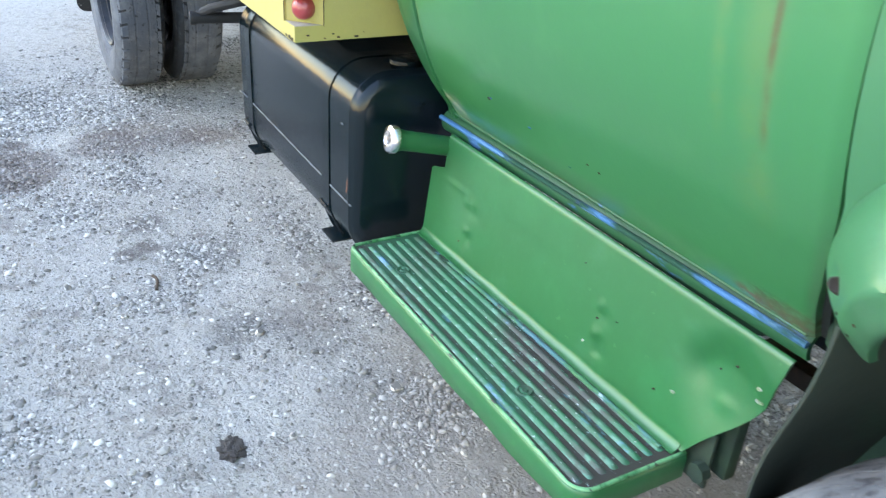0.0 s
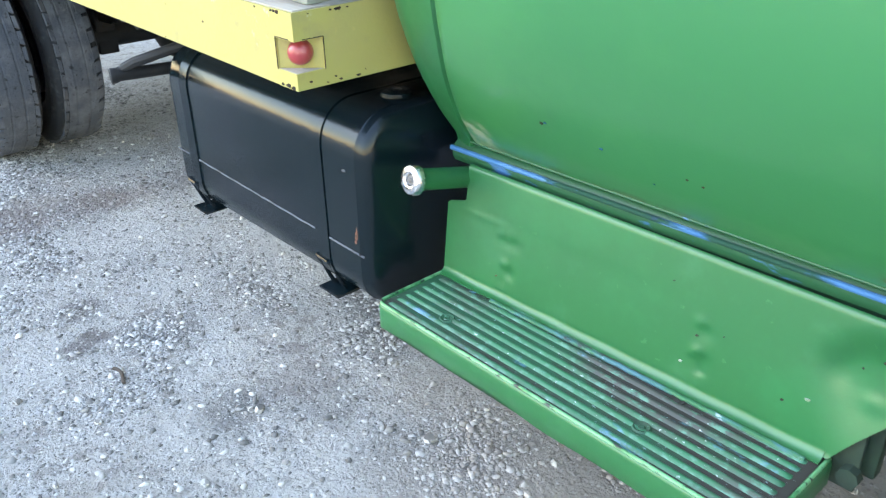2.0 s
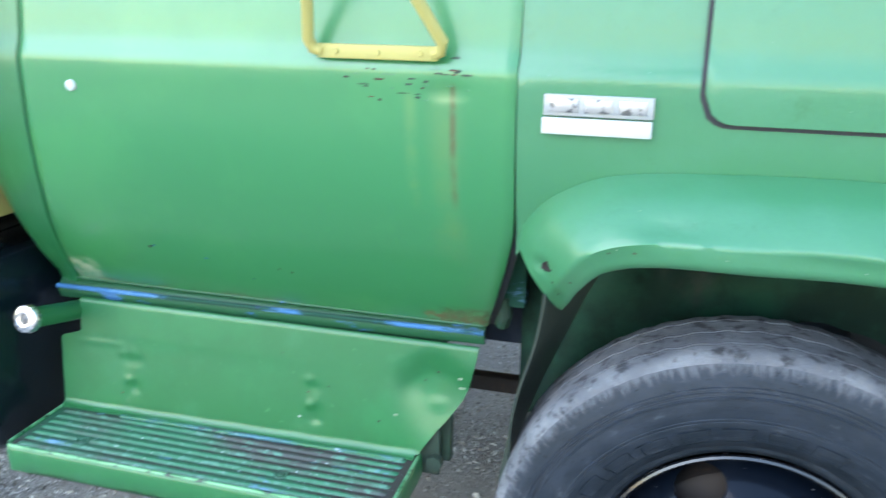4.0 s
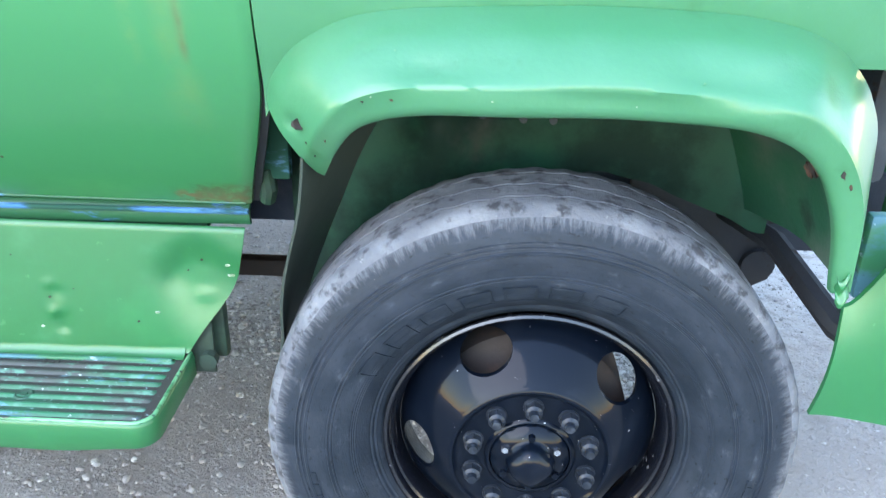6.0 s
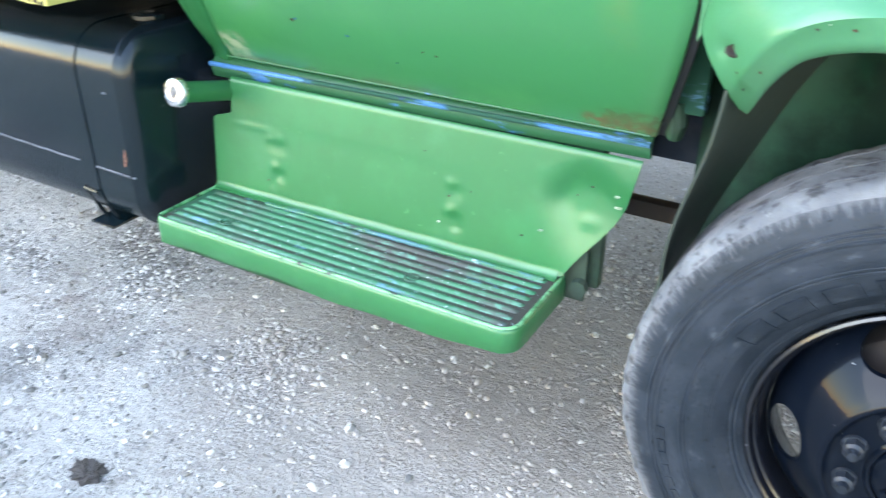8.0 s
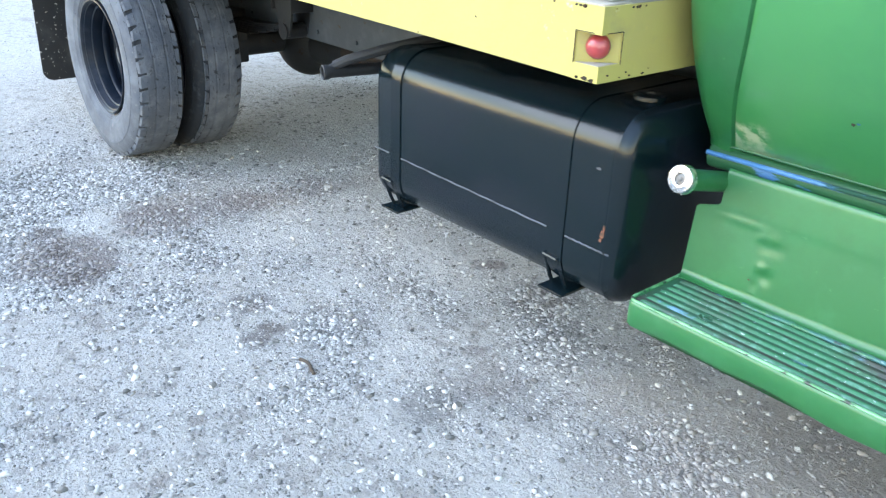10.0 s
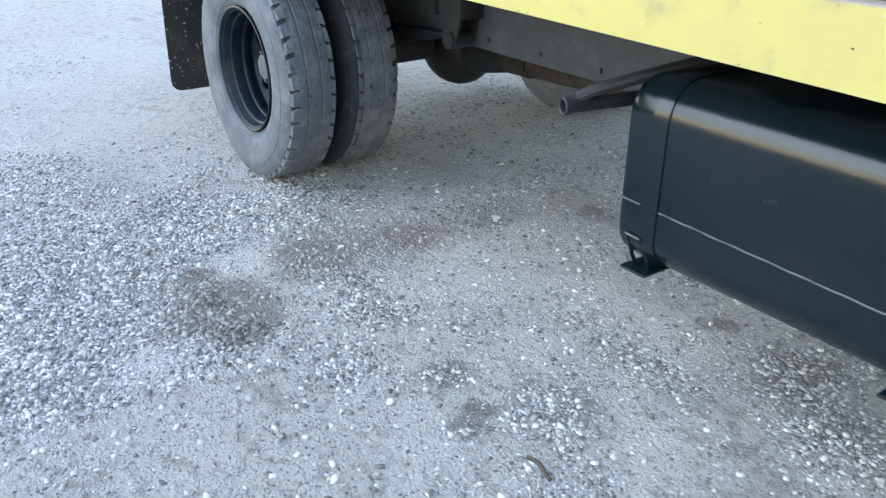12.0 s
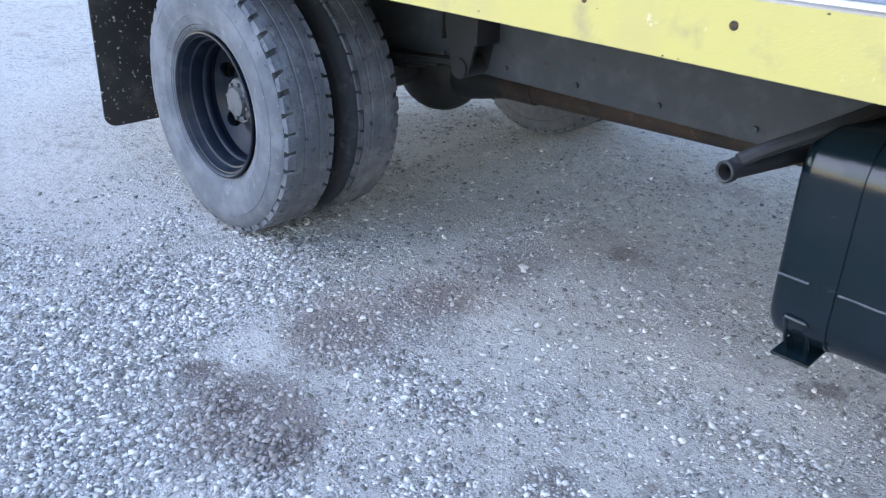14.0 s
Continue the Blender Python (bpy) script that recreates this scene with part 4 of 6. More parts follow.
    part("badge_strip", bm, badge_white, bd, "pale worn strip")
    for x0, x1 in ((-0.412, -0.364), (-0.352, -0.306), (-0.294, -0.249)):
        bm = bm_new()
        add_box(bm, x0, x1, yb - 0.013, yb - 0.009, 1.391, 1.415, 0.0015)
        part("badge_stroke", bm, badge_metal, bd)


STEP_Z = 0.533
sill_paint = material("sill_green_paint", (0.010, 0.085, 0.034), 0.5, layers=[(BLUE_OLD, 16.0, 0.60, 0.66, 0.5)], bump=[(60.0, 0.0005)], stretch=(0.35, 1, 1))


def build_step():
    # riser sheet with its notch, dents and crumpled front corner
    bm = bm_new()

    def riser(u, v):
        z = 0.538 + 0.290 * v - 0.010 * u * v
        xl = -1.688 if v < 0.62 else -1.688 + 0.062 * smooth01(0.62, 0.70, v)
        xr = curve([(0.0, -0.712), (0.15, -0.685), (0.5, -0.615), (0.8, -0.588), (1.0, -0.578)], v)
        x = xl + (xr - xl) * u
        y = 0.232 + 0.03 * v + 0.022 * u
        y -= 0.003 * (1 - smooth01(0, 0.02, v))
        y += 0.004 * smooth01(0.97, 1.0, v)
        for cx, cz, k in ((-1.487, 0.622, 1.0), (-1.502, 0.694, 0.6), (-1.474, 0.697, 0.5), (-0.985, 0.625, 0.9), (-0.987, 0.688, 0.6)):
            y += k * (-0.0058 * bump2(x, z, cx - 0.004, cz, 0.010, 0.011) + 0.0050 * bump2(x, z, cx + 0.010, cz - 0.020, 0.017, 0.016))
        y += 0.004 * bump2(x, z, -1.498, 0.575, 0.007, 0.016) + 0.004 * bump2(x, z, -0.974, 0.586, 0.014, 0.010) - 0.003 * bump2(x, z, -1.56, 0.715, 0.06, 0.008)
        # dent with a hard upper brow, running out at the front edge
        c = smooth01(-0.80, -0.70, x + 0.25 * (z - 0.70))
        y += 0.020 * c * smooth01(0.545, 0.70, z) * (1 - smooth01(0.705, 0.795, z + 0.02 * math.sin(30 * x)))
        y += 0.004 * bump2(x, z, -0.735, 0.70, 0.02, 0.03) - 0.003 * bump2(x, z, -0.67, 0.665, 0.02, 0.015)
        return Vector((x, y, z))
    add_sheet(bm, riser, 130, 44, 0.004)
    r = part("riser", bm, green_paint, truck, "dented green riser panel behind the step", angle=60)
    rnd = random.Random(2)
    for cx, cz, s in ((-0.629, 0.712, 0.010), (-0.642, 0.737, 0.008), (-0.742, 0.632, 0.008), (-0.77, 0.61, 0.005), (-0.70, 0.745, 0.004), (-0.72, 0.72, 0.003), (-1.1, 0.75, 0.0025), (-0.985, 0.659, 0.0045), (-0.975, 0.592, 0.006), (-0.94, 0.68, 0.0025), (-1.499, 0.585, 0.004)):
        bm = bm_new()
        vv = (cz - 0.538) / 0.285
        u = (cx + 1.688) / (1.688 - 0.615)
        p = riser(min(u, 1), vv)
        n = 9
        ring = [(rnd.uniform(0.6, 1.2), 2 * math.pi * k / n) for k in range(n)]
        vs = [bm.verts.new((p.x + 0.7 * s * q * math.cos(a), p.y - 0.0035, p.z + s * 0.35 * q * math.sin(a))) for q, a in ring]
        bk = [bm.verts.new(v.co + Vector((0, 0.006, 0))) for v in vs]
        bm.faces.new(vs)
        for k in range(n):
            bm.faces.new((vs[k], vs[(k + 1) % n], bk[(k + 1) % n], bk[k]))
        part("paint_chip", bm, filler_patch if s > 0.005 else chip_paint, r)
    # step pan: outline with round corners, lipped front
    x0, x1, y0, y1 = -1.692, -0.705, 0.012, 0.262

    def outline(inset, y_back=y1, n_front=1):
        pts = []
        rad = 0.045
        for cx, cy, a0 in ((x1 - rad, y0 + rad, -90), (x0 + rad * 0.6, y0 + rad * 0.6, 180)):
            rr = rad if a0 == -90 else rad * 0.6
            for k in range(9):
                a = radians(a0 + 90 * k / 8)
                pts.append((cx + (rr - inset) * math.cos(a), cy + (rr - inset) * math.sin(a)))
        right, left = pts[:9], pts[9:]
        right, left = right[::-1], left[::-1]
        front = [(right[-1][0] + (left[0][0] - right[-1][0]) * k / n_front, y0 + inset) for k in range(1, n_front)]
        return [(x1 - inset, y_back)] + right + front + left + [(x0 + inset, y_back)]
    bm = bm_new()
    rings = []
    for inset, z in ((0.006, STEP_Z - 0.066), (0.0, STEP_Z - 0.060), (0.0, STEP_Z - 0.012), (0.002, STEP_Z - 0.005), (0.006, STEP_Z - 0.001), (0.010, STEP_Z - 0.002), (0.013, STEP_Z - 0.006)):
        rings.append([bm.verts.new((x, y, z + 0.008 * (y - 0.1) + (0.004 * math.sin(9 * x + 1) + 0.003 * math.sin(23 * x) - 0.006 * bump2(x, 0, -1.2, 0, 0.2, 1) if z < STEP_Z - 0.05 else 0.0))) for x, y in outline(inset, n_front=24)])
    for a, c in zip(rings, rings[1:]):
        for k in range(len(a) - 1):
            f = bm.faces.new((a[k], a[k + 1], c[k + 1], c[k]))
    bm.faces.new(rings[-1])
    bm.faces.new(rings[0])
    st = part("step", bm, [green_paint], truck, "worn green pressed steel running board step", angle=60)
    # rounded foot of the riser with a line of old blue paint before it
    bm = bm_new()

    def foot(u, v):
        x = x0 + 0.006 + (x1 - x0 - 0.020) * u
        a = v * math.pi / 2
        yr = 0.232 + 0.022 * u
        return Vector((x, yr - 0.020 + 0.020 * math.sin(a), STEP_Z + 0.001 + 0.020 * (1 - math.cos(a)) + 0.0008 * math.sin(41 * x)))
    add_sheet(bm, foot, 70, 8, 0.003, Vector((0, 0, -1)))
    part("riser_foot", bm, green_paint, st, angle=60)
    bm = bm_new()
    add_tube(bm, [(-1.50 + 0.76 * k / 50, 0.2095 + 0.0168 * k / 50 + 0.0022 * noise.noise(Vector((k * 0.9, 0, 0))), STEP_Z + 0.0012) for k in range(51)], 0.0052, 8)
    part("blue_streak", bm, streak_paint, st, "old pale blue paint showing along the step")
    # worn rim bead
    bm = bm_new()
    add_tube(bm, [(x, y, STEP_Z + 0.008 * (y - 0.1) - 0.0015) for x, y in outline(0.0065)], 0.0040, 8)
    part("worn_rim", bm, edge_paint, st)
    # tread pan and its pressed ridges
    bm = bm_new()
    pan = outline(0.0125)
    top = [bm.verts.new((x, y, STEP_Z - 0.0035 + 0.008 * (y - 0.1))) for x, y in pan]
    bm.faces.new(top)
    part("tread_pan", bm, tread_paint, st, "worn tread with bare metal and old blue paint", smooth=False)
    for k in range(8):
        bm = bm_new()
        yy = 0.038 + 0.0268 * k

        def ridge(u, v, yy=yy):
            x = x0 + 0.026 + (x1 - x0 - 0.054) * u
            e = smooth01(0, 0.012, u) * (1 - smooth01(0.988, 1.0, u))
            w = 0.0088
            y = yy + w * (2 * v - 1)
            bolt = max(bump2(x, y, bx, by, 0.016, 0.010) for bx, by in BOLTS)
            return Vector((x, y, STEP_Z - 0.0042 + 0.0055 * math.sin(math.pi * v) * e * (1 - 0.9 * bolt) + 0.008 * (y - 0.1)))
        add_sheet(bm, ridge, 120, 6)
        part("ridge", bm, ridge_paint, st)
    for bx, by in BOLTS:
        bm = bm_new()
        add_lathe(bm, [(0.0001, 0.002), (0.006, 0.0022), (0.008, 0.0), (0.012, 0.0015), (0.016, 0.003), (0.019, 0.0)], 18)
        bmesh.ops.transform(bm, matrix=Matrix.Translation((bx, by, STEP_Z - 0.0032)) @ Matrix.Rotation(radians(90), 4, "X"), verts=bm.verts)
        part("step_bolt", bm, tread_paint, st, "worn countersunk bolt")
    # bracket under the front end
    bm = bm_new()
    add_box(bm, -0.725, -0.665, 0.275, 0.285, 0.475, 0.60, 0.004)
    add_box(bm, -0.72, -0.645, 0.30, 0.33, 0.50, 0.68, 0.006)
    add_cyl(bm, (-0.675, 0.255, 0.515), (-0.675, 0.276, 0.515), 0.020, seg=8)
    part("step_bracket", bm, dark_green_paint, st, "dark green step bracket")
    # blue sill between riser and door
    bm = bm_new()

    def sill(u, v):
        prof = [(0.0, (0.285, 0.815)), (0.25, (0.279, 0.828)), (0.5, (0.278, 0.842)), (0.7, (0.284, 0.854)), (1.0, (0.300, 0.868))]
        y = curve([(a, b[0]) for a, b in prof], v)
        z = curve([(a, b[1]) for a, b in prof], v)
        return Vector((-1.70 + 1.13 * u, y + 0.02 * u, z + 0.004 * u))
    add_sheet(bm, sill, 60, 10, 0.01)
    sl = part("sill", bm, sill_paint, truck, "dark green sill with old blue paint showing")
    bm = bm_new()
    add_tube(bm, [(-1.70 + 1.13 * k / 40, 0.2745 + 0.018 * k / 40, 0.849 + 0.003 * k / 40) for k in range(41)], 0.0062, 8)
    part("sill_bead", bm, blue_paint, sl, "old blue painted bead with green overspray")


BOLTS = ((-1.519, 0.210), (-1.518, 0.087), (-0.989, 0.210), (-0.989, 0.095))


def build_filler():
    bm = bm_new()
    a, b = Vector((-1.656, 0.112, 0.824)), Vector((-1.640, 0.36, 0.768))
    d = (b - a).normalized()
    add_cyl(bm, a + d * 0.012, b, 0.0255, seg=28)
    add_cyl(bm, a + d * 0.008, a + d * 0.026, 0.029, 0.027, seg=28)
    f = part("filler_neck", bm, green_paint, truck, "green fuel filler neck")
    bm = bm_new()
    add_lathe(bm, [(0.0001, -0.002), (0.013, -0.002), (0.0145, -0.007), (0.019, -0.0075), (0.021, -0.010), (0.032, -0.007), (0.036, -0.001), (0.036, 0.010), (0.028, 0.012)], 36)
    q = (-d).to_track_quat("-Y", "Z").to_matrix().to_4x4()
    bmesh.ops.transform(bm, matrix=Matrix.Translation(a) @ q, verts=bm.verts)
    part("filler_cap", bm, chrome, f, "silver filler cap")
    bm = bm_new()
    add_lathe(bm, [(0.0001, -0.0075), (0.004, -0.007), (0.006, -0.004), (0.0125, -0.0035), (0.0135, -0.001)], 24)
    bmesh.ops.transform(bm, matrix=Matrix.Translation(a) @ q, verts=bm.verts)
    part("cap_lock", bm, cap_disc, f, "dull grey lock in the cap's centre")


def rounded_section(y0, y1, z0, z1, r, n=8):
    pts = []
    for cy, cz, a0 in ((y1 - r, z1 - r, 0), (y0 + r, z1 - r, 90), (y0 + r, z0 + r, 180), (y1 - r, z0 + r, 270)):
        for k in range(n + 1):
            a = radians(a0 + 90 * k / n)
            pts.append((cy + r * math.cos(a), cz + r * math.sin(a)))
    return pts


def add_section_sweep(bm, rows, cap=True):
    rings = [[bm.verts.new((x, y, z)) for y, z in pts] for x, pts in rows]
    n = len(rings[0])
    for a, c in zip(rings, rings[1:]):
        for k in range(n):
            bm.faces.new((a[k], a[(k + 1) % n], c[(k + 1) % n], c[k]))
    if cap:
        bm.faces.new(rings[0])
        bm.faces.new(rings[-1])


TX0, TX1, TY0, TY1, TZ0, TZ1 = -2.80, -1.775, 0.068, 0.64, 0.425, 0.945


def build_tank():
    bm = bm_new()
    rows = []
    for x, ins in ((TX0, 0.03), (TX0 + 0.004, 0.014), (TX0 + 0.014, 0.004), (TX0 + 0.03, 0.0), (TX1 - 0.046, 0.0), (TX1 - 0.042, -0.003), (TX1 - 0.036, -0.003), (TX1 - 0.032, 0.0),
                   (TX1 - 0.02, 0.003), (TX1 - 0.007, 0.012), (TX1, 0.028)):
        rows.append((x, rounded_section(TY0 + ins, TY1 - ins, TZ0 + ins, TZ1 - ins, 0.105 - ins * 0.6)))
    add_section_sweep(bm, rows)
    t = part("fuel_tank", bm, black_paint, truck, "black steel fuel tank with scuffed seam")
    for x in (-2.685, -1.975):
        bm = bm_new()
        rows = [(x - 0.024, rounded_section(TY0 - 0.001, TY1 + 0.001, TZ0 - 0.001, TZ1 + 0.001, 0.106)), (x - 0.024, rounded_section(TY0 - 0.0028, TY1 + 0.0028, TZ0 - 0.0028, TZ1 + 0.0028, 0.107)),
                (x + 0.024, rounded_section(TY0 - 0.0028, TY1 + 0.0028, TZ0 - 0.0028, TZ1 + 0.0028, 0.107)), (x + 0.024, rounded_section(TY0 - 0.001, TY1 + 0.001, TZ0 - 0.001, TZ1 + 0.001, 0.106))]
        add_section_sweep(bm, rows, cap=False)
        part("tank_strap", bm, black_paint, t, "black steel tank strap")
    for x0, x1, z, ze in ((-2.655, -2.012, 0.606, 0.593), (-1.945, -1.80, 0.589, 0.586), (-2.793, -2.72, 0.611, 0.609)):
        bm = bm_new()
        add_tube(bm, [(x0 + (x1 - x0) * k / 24, TY0 - 0.0005, z + (ze - z) * k / 24 + 0.0008 * math.sin(k * 1.7)) for k in range(25)], 0.0028, 6)
        part("weld_seam", bm, scuffed_metal, t, "scuffed bright weld seam")
    rnd = random.Random(3)
    for x, z, s in ((-1.826, 0.636, 0.011), (-1.822, 0.655, 0.007), (-1.83, 0.618, 0.006), (-1.86, 0.80, 0.012)):
        bm = bm_new()
        n = 8
        vs = [bm.verts.new((x + s * rnd.uniform(.4, .8) * math.cos(6.283 * k / n), TY0 - 0.0012, z + s * rnd.uniform(.8, 1.4) * math.sin(6.283 * k / n) * (0.25 if z > 0.7 else 1))) for k in range(n)]
        bk = [bm.verts.new(v.co + Vector((0, 0.003, 0))) for v in vs]
        bm.faces.new(vs)
        for k in range(n):
            bm.faces.new((vs[k], vs[(k + 1) % n], bk[(k + 1) % n], bk[k]))
        part("scratch", bm, tank_rust if z < 0.7 else scuffed_metal, t)
    bm = bm_new()
    add_lathe(bm, [(0.0001, -0.010), (0.012, -0.010), (0.014, -0.014), (0.034, -0.014), (0.040, -0.010), (0.041, 0.0), (0.055, 0.002), (0.056, 0.008)], 24)
    bmesh.ops.transform(bm, matrix=Matrix.Translation((-1.87, 0.25, TZ1 + 0.002)) @ Matrix.Rotation(radians(-90), 4, "X"), verts=bm.verts)
    part("tank_cap", bm, black_paint, t, "dull black tank cap")
    # hangers: a plate below and a bent hook in front
    for x in (-2.725, -1.985):
        bm = bm_new()
        add_box(bm, x - 0.045, x + 0.045, 0.072, 0.52, 0.403, 0.410, 0.002)
        add_box(bm, x - 0.03, x + 0.03, 0.16, 0.54, 0.411, TZ0, 0.002)
        hg = part("tank_hanger", bm, black_paint, t, "black steel hanger plate")
        for dx in (-0.028, 0.022):
            bm = bm_new()
            add_tube(bm, [(x + dx, 0.115, 0.411), (x + dx, 0.10, 0.44), (x + dx, 0.082, 0.485), (x + dx, 0.074, 0.50), (x + dx, 0.066, 0.515)], 0.006, 8)
            part("hook_bolt", bm, black_paint, hg)
        bm = bm_new()
        add_tube(bm, [(x - 0.028, 0.066, 0.515), (x + 0.022, 0.066, 0.512)], 0.0065, 8)
        part("hook_bar", bm, black_paint, hg)


tank_rust = material("rusty_scrape", (0.16, 0.06, 0.035), 0.9, layers=[((0.05, 0.03, 0.02), 60.0, 0.5, 0.65, 0.9)])


def build_chassis():
    for y0 in (0.74, 2 * MID - 0.74 - 0.075):
        bm = bm_new()
        add_box(bm, -7.0, 0.85, y0, y0 + 0.008, 0.665, 0.985, 0.003)
        add_box(bm, -7.0, 0.85, y0, y0 + 0.075, 0.665, 0.673, 0.002)
        add_box(bm, -7.0, 0.85, y0, y0 + 0.075, 0.977, 0.985, 0.002)
        fr_ = part("frame_rail", bm, frame_black, truck, "dusty black steel frame rail")
        if y0 < 1:
            for k in range(22):
                x = -4.9 + 0.17 * k
                bm = bm_new()
                z = 0.945 if k % 2 else 0.71
                add_cyl(bm, (x, y0, z), (x, y0 - 0.010, z), 0.011, 0.010, 8)
                part("rail_bolt", bm, frame_black, fr_)
    for x in (-6.6, -5.6, -4.3, -2.9, -1.5):
        bm = bm_new()
        add_box(bm, x - 0.04, x + 0.04, 0.76, 1.58, 0.72, 0.94, 0.01)
        part("cross_member", bm, axle_black, truck)
    # rear axle, differential and drive shaft
    bm = bm_new()
    add_cyl(bm, (-5.06, 0.30, 0.52), (-5.06, 2.04, 0.52), 0.075)
    ax = part("rear_axle", bm, axle_black, truck, "black rear axle with round differential")
    bm = bm_new()
    bmesh.ops.create_uvsphere(bm, u_segments=28, v_segments=16, radius=0.205, matrix=Matrix.Translation((-5.02, MID, 0.50)) @ Matrix.Diagonal((1.15, 0.9, 1, 1)))
    add_cyl(bm, (-4.9, MID, 0.50), (-4.55, MID, 0.505), 0.13, 0.06)
    part("differential", bm, axle_black, ax)
    bm = bm_new()
    add_cyl(bm, (-4.58, MID, 0.505), (-1.2, MID, 0.60), 0.056, seg=20)
    add_cyl(bm, (-4.62, MID, 0.505), (-4.40, MID, 0.51), 0.066, seg=16)
    part("drive_shaft", bm, rust_steel, ax, "rusty brown drive shaft")
    for y in (0.66, 2 * MID - 0.73):
        bm = bm_new()
        for k in range(6):
            L = 0.72 - 0.09 * k
            add_sheet(bm, lambda u, v: Vector((-5.06 - L + 2 * L * u, y + 0.07 * v, 0.68 - 0.012 * k + 0.05 * ((2 * u - 1) * L / 0.72) ** 2)), 14, 1, 0.010, Vector((0, 0, -1)))
        sp = part("leaf_spring", bm, axle_black, truck, "dusty black leaf spring")
        for x in (-4.36, -5.76):
            bm = bm_new()
            for yy, yt in ((y - 0.03, 0.012), (y + 0.078, 0.012)):
                pts = [(x - 0.10, 0.99), (x - 0.085, 0.84), (x - 0.045, 0.685), (x, 0.66), (x + 0.045, 0.685), (x + 0.085, 0.84), (x + 0.10, 0.99)]
                fa = [bm.verts.new((px, yy, pz)) for px, pz in pts]
                fb = [bm.verts.new((px, yy + yt, pz)) for px, pz in pts]
                bm.faces.new(fa)
                bm.faces.new(fb)
                for k in range(len(pts)):
                    bm.faces.new((fa[k], fa[(k + 1) % len(pts)], fb[(k + 1) % len(pts)], fb[k]))
            add_box(bm, x - 0.10, x - 0.088, y - 0.045, y + 0.09, 0.80, 0.99, 0.003)
            add_box(bm, x + 0.088, x + 0.10, y - 0.045, y + 0.09, 0.80, 0.99, 0.003)
            add_cyl(bm, (x, y - 0.04, 0.70), (x, y + 0.10, 0.70), 0.04, seg=14)
            part("spring_hanger", bm, axle_black, sp)
    bm = bm_new()
    add_box(bm, -5.13, -4.99, 0.64, 0.75, 0.42, 0.72, 0.01)
    part("axle_plate", bm, axle_black, ax)
    # open tube and braces that stick out behind the tank
    bm = bm_new()
    tube_p, tube_q = Vector((-2.895, -0.068, 0.855)), Vector((-2.72, 0.56, 0.865))
    dd = (tube_q - tube_p).normalized()
    add_lathe(bm, [(0.014, 0.9), (0.0165, 0.03), (0.0175, 0.0), (0.0215, -0.003), (0.0245, 0.0), (0.0240, 0.016), (0.0195, 0.024), (0.0190, 0.9)], 20)
    bmesh.ops.transform(bm, matrix=Matrix.Translation(tube_p) @ dd.to_track_quat("Y", "Z").to_matrix().to_4x4(), verts=bm.verts)
    st = part("stub_pipe", bm, axle_black, truck, "black open-ended stub pipe with braces")
    bm = bm_new()
    add_tube(bm, [(-2.885, -0.03, 0.874), (-2.86, 0.0, 0.893), (-2.80, 0.09, 0.925), (-2.72, 0.30, 0.968), (-2.68, 0.45, 0.985)], 0.0165, 10)
    part("brace", bm, axle_black, st)
    bm = bm_new()
    add_tube(bm, [(-2.893, -0.045, 0.868), (-2.888, -0.035, 0.872), (-2.876, -0.012, 0.868)], 0.012, 8)
    part("weld_lug", bm, axle_black, st)
    # front spring and its shackle, seen past the tyre
    bm = bm_new()
    for k in range(5):
        L = 0.62 - 0.10 * k
        add_sheet(bm, lambda u, v: Vector((-L + 2 * L * u, 0.60 + 0.07 * v, 0.66 - 0.012 * k + 0.10 * ((2 * u - 1) * L / 0.62) ** 2)), 14, 1, 0.011, Vector((0, 0, -1)))
    fs = part("leaf_spring", bm, drum_steel, truck, "grimy brown front leaf spring")
    bm = bm_new()
    pts = [(0.24, 0.90), (0.42, 0.885), (0.54, 0.80), (0.60, 0.70), (0.595, 0.60), (0.55, 0.575), (0.46, 0.60), (0.36, 0.70), (0.24, 0.74)]
    fa = [bm.verts.new((px, 0.585, pz)) for px, pz in pts]
    fb = [bm.verts.new((px, 0.595, pz)) for px, pz in pts]
    bm.faces.new(fa)
    bm.faces.new(fb)
    for k in range(len(pts)):
        bm.faces.new((fa[k], fa[(k + 1) % len(pts)], fb[(k + 1) % len(pts)], fb[k]))
    part("spring_hanger", bm, axle_black, fs)
    bm = bm_new()
    add_cyl(bm, (0.56, 0.57, 0.64), (0.56, 0.70, 0.64), 0.04, seg=16)
    part("spring_eye", bm, axle_black, fs)
    bm = bm_new()
    add_box(bm, -0.86, -0.40, 0.60, 0.64, 0.545, 0.59, 0.006)
    part("frame_brace", bm, drum_steel, truck, "dark frame brace under the cab")
    # mud flaps
    for ys in ((-0.10, 0.62), (2 * MID - 0.62, 2 * MID + 0.10)):
        bm = bm_new()
        o = []
        y0, y1, z0, z1, r = ys[0], ys[1], 0.20, 1.0, 0.06
        pts = [(y1, z1), (y0, z1)] + [(y0 + r - r * math.cos(radians(a)), z0 + r - r * math.sin(radians(a))) for a in range(0, 91, 15)] + [(y1 - r + r * math.sin(radians(a)), z0 + r - r * math.cos(radians(a))) for a in range(0, 91, 15)]
        fr = [bm.verts.new((-6.02 - 0.06 * (z1 - z), y, z)) for y, z in pts]
        bk = [bm.verts.new(v.co + Vector((-0.01, 0, 0))) for v in fr]
        bm.faces.new(fr)
        bm.faces.new(bk)
        for k in range(len(fr)):
            bm.faces.new((fr[k], fr[(k + 1) % len(fr)], bk[(k + 1) % len(fr)], bk[k]))
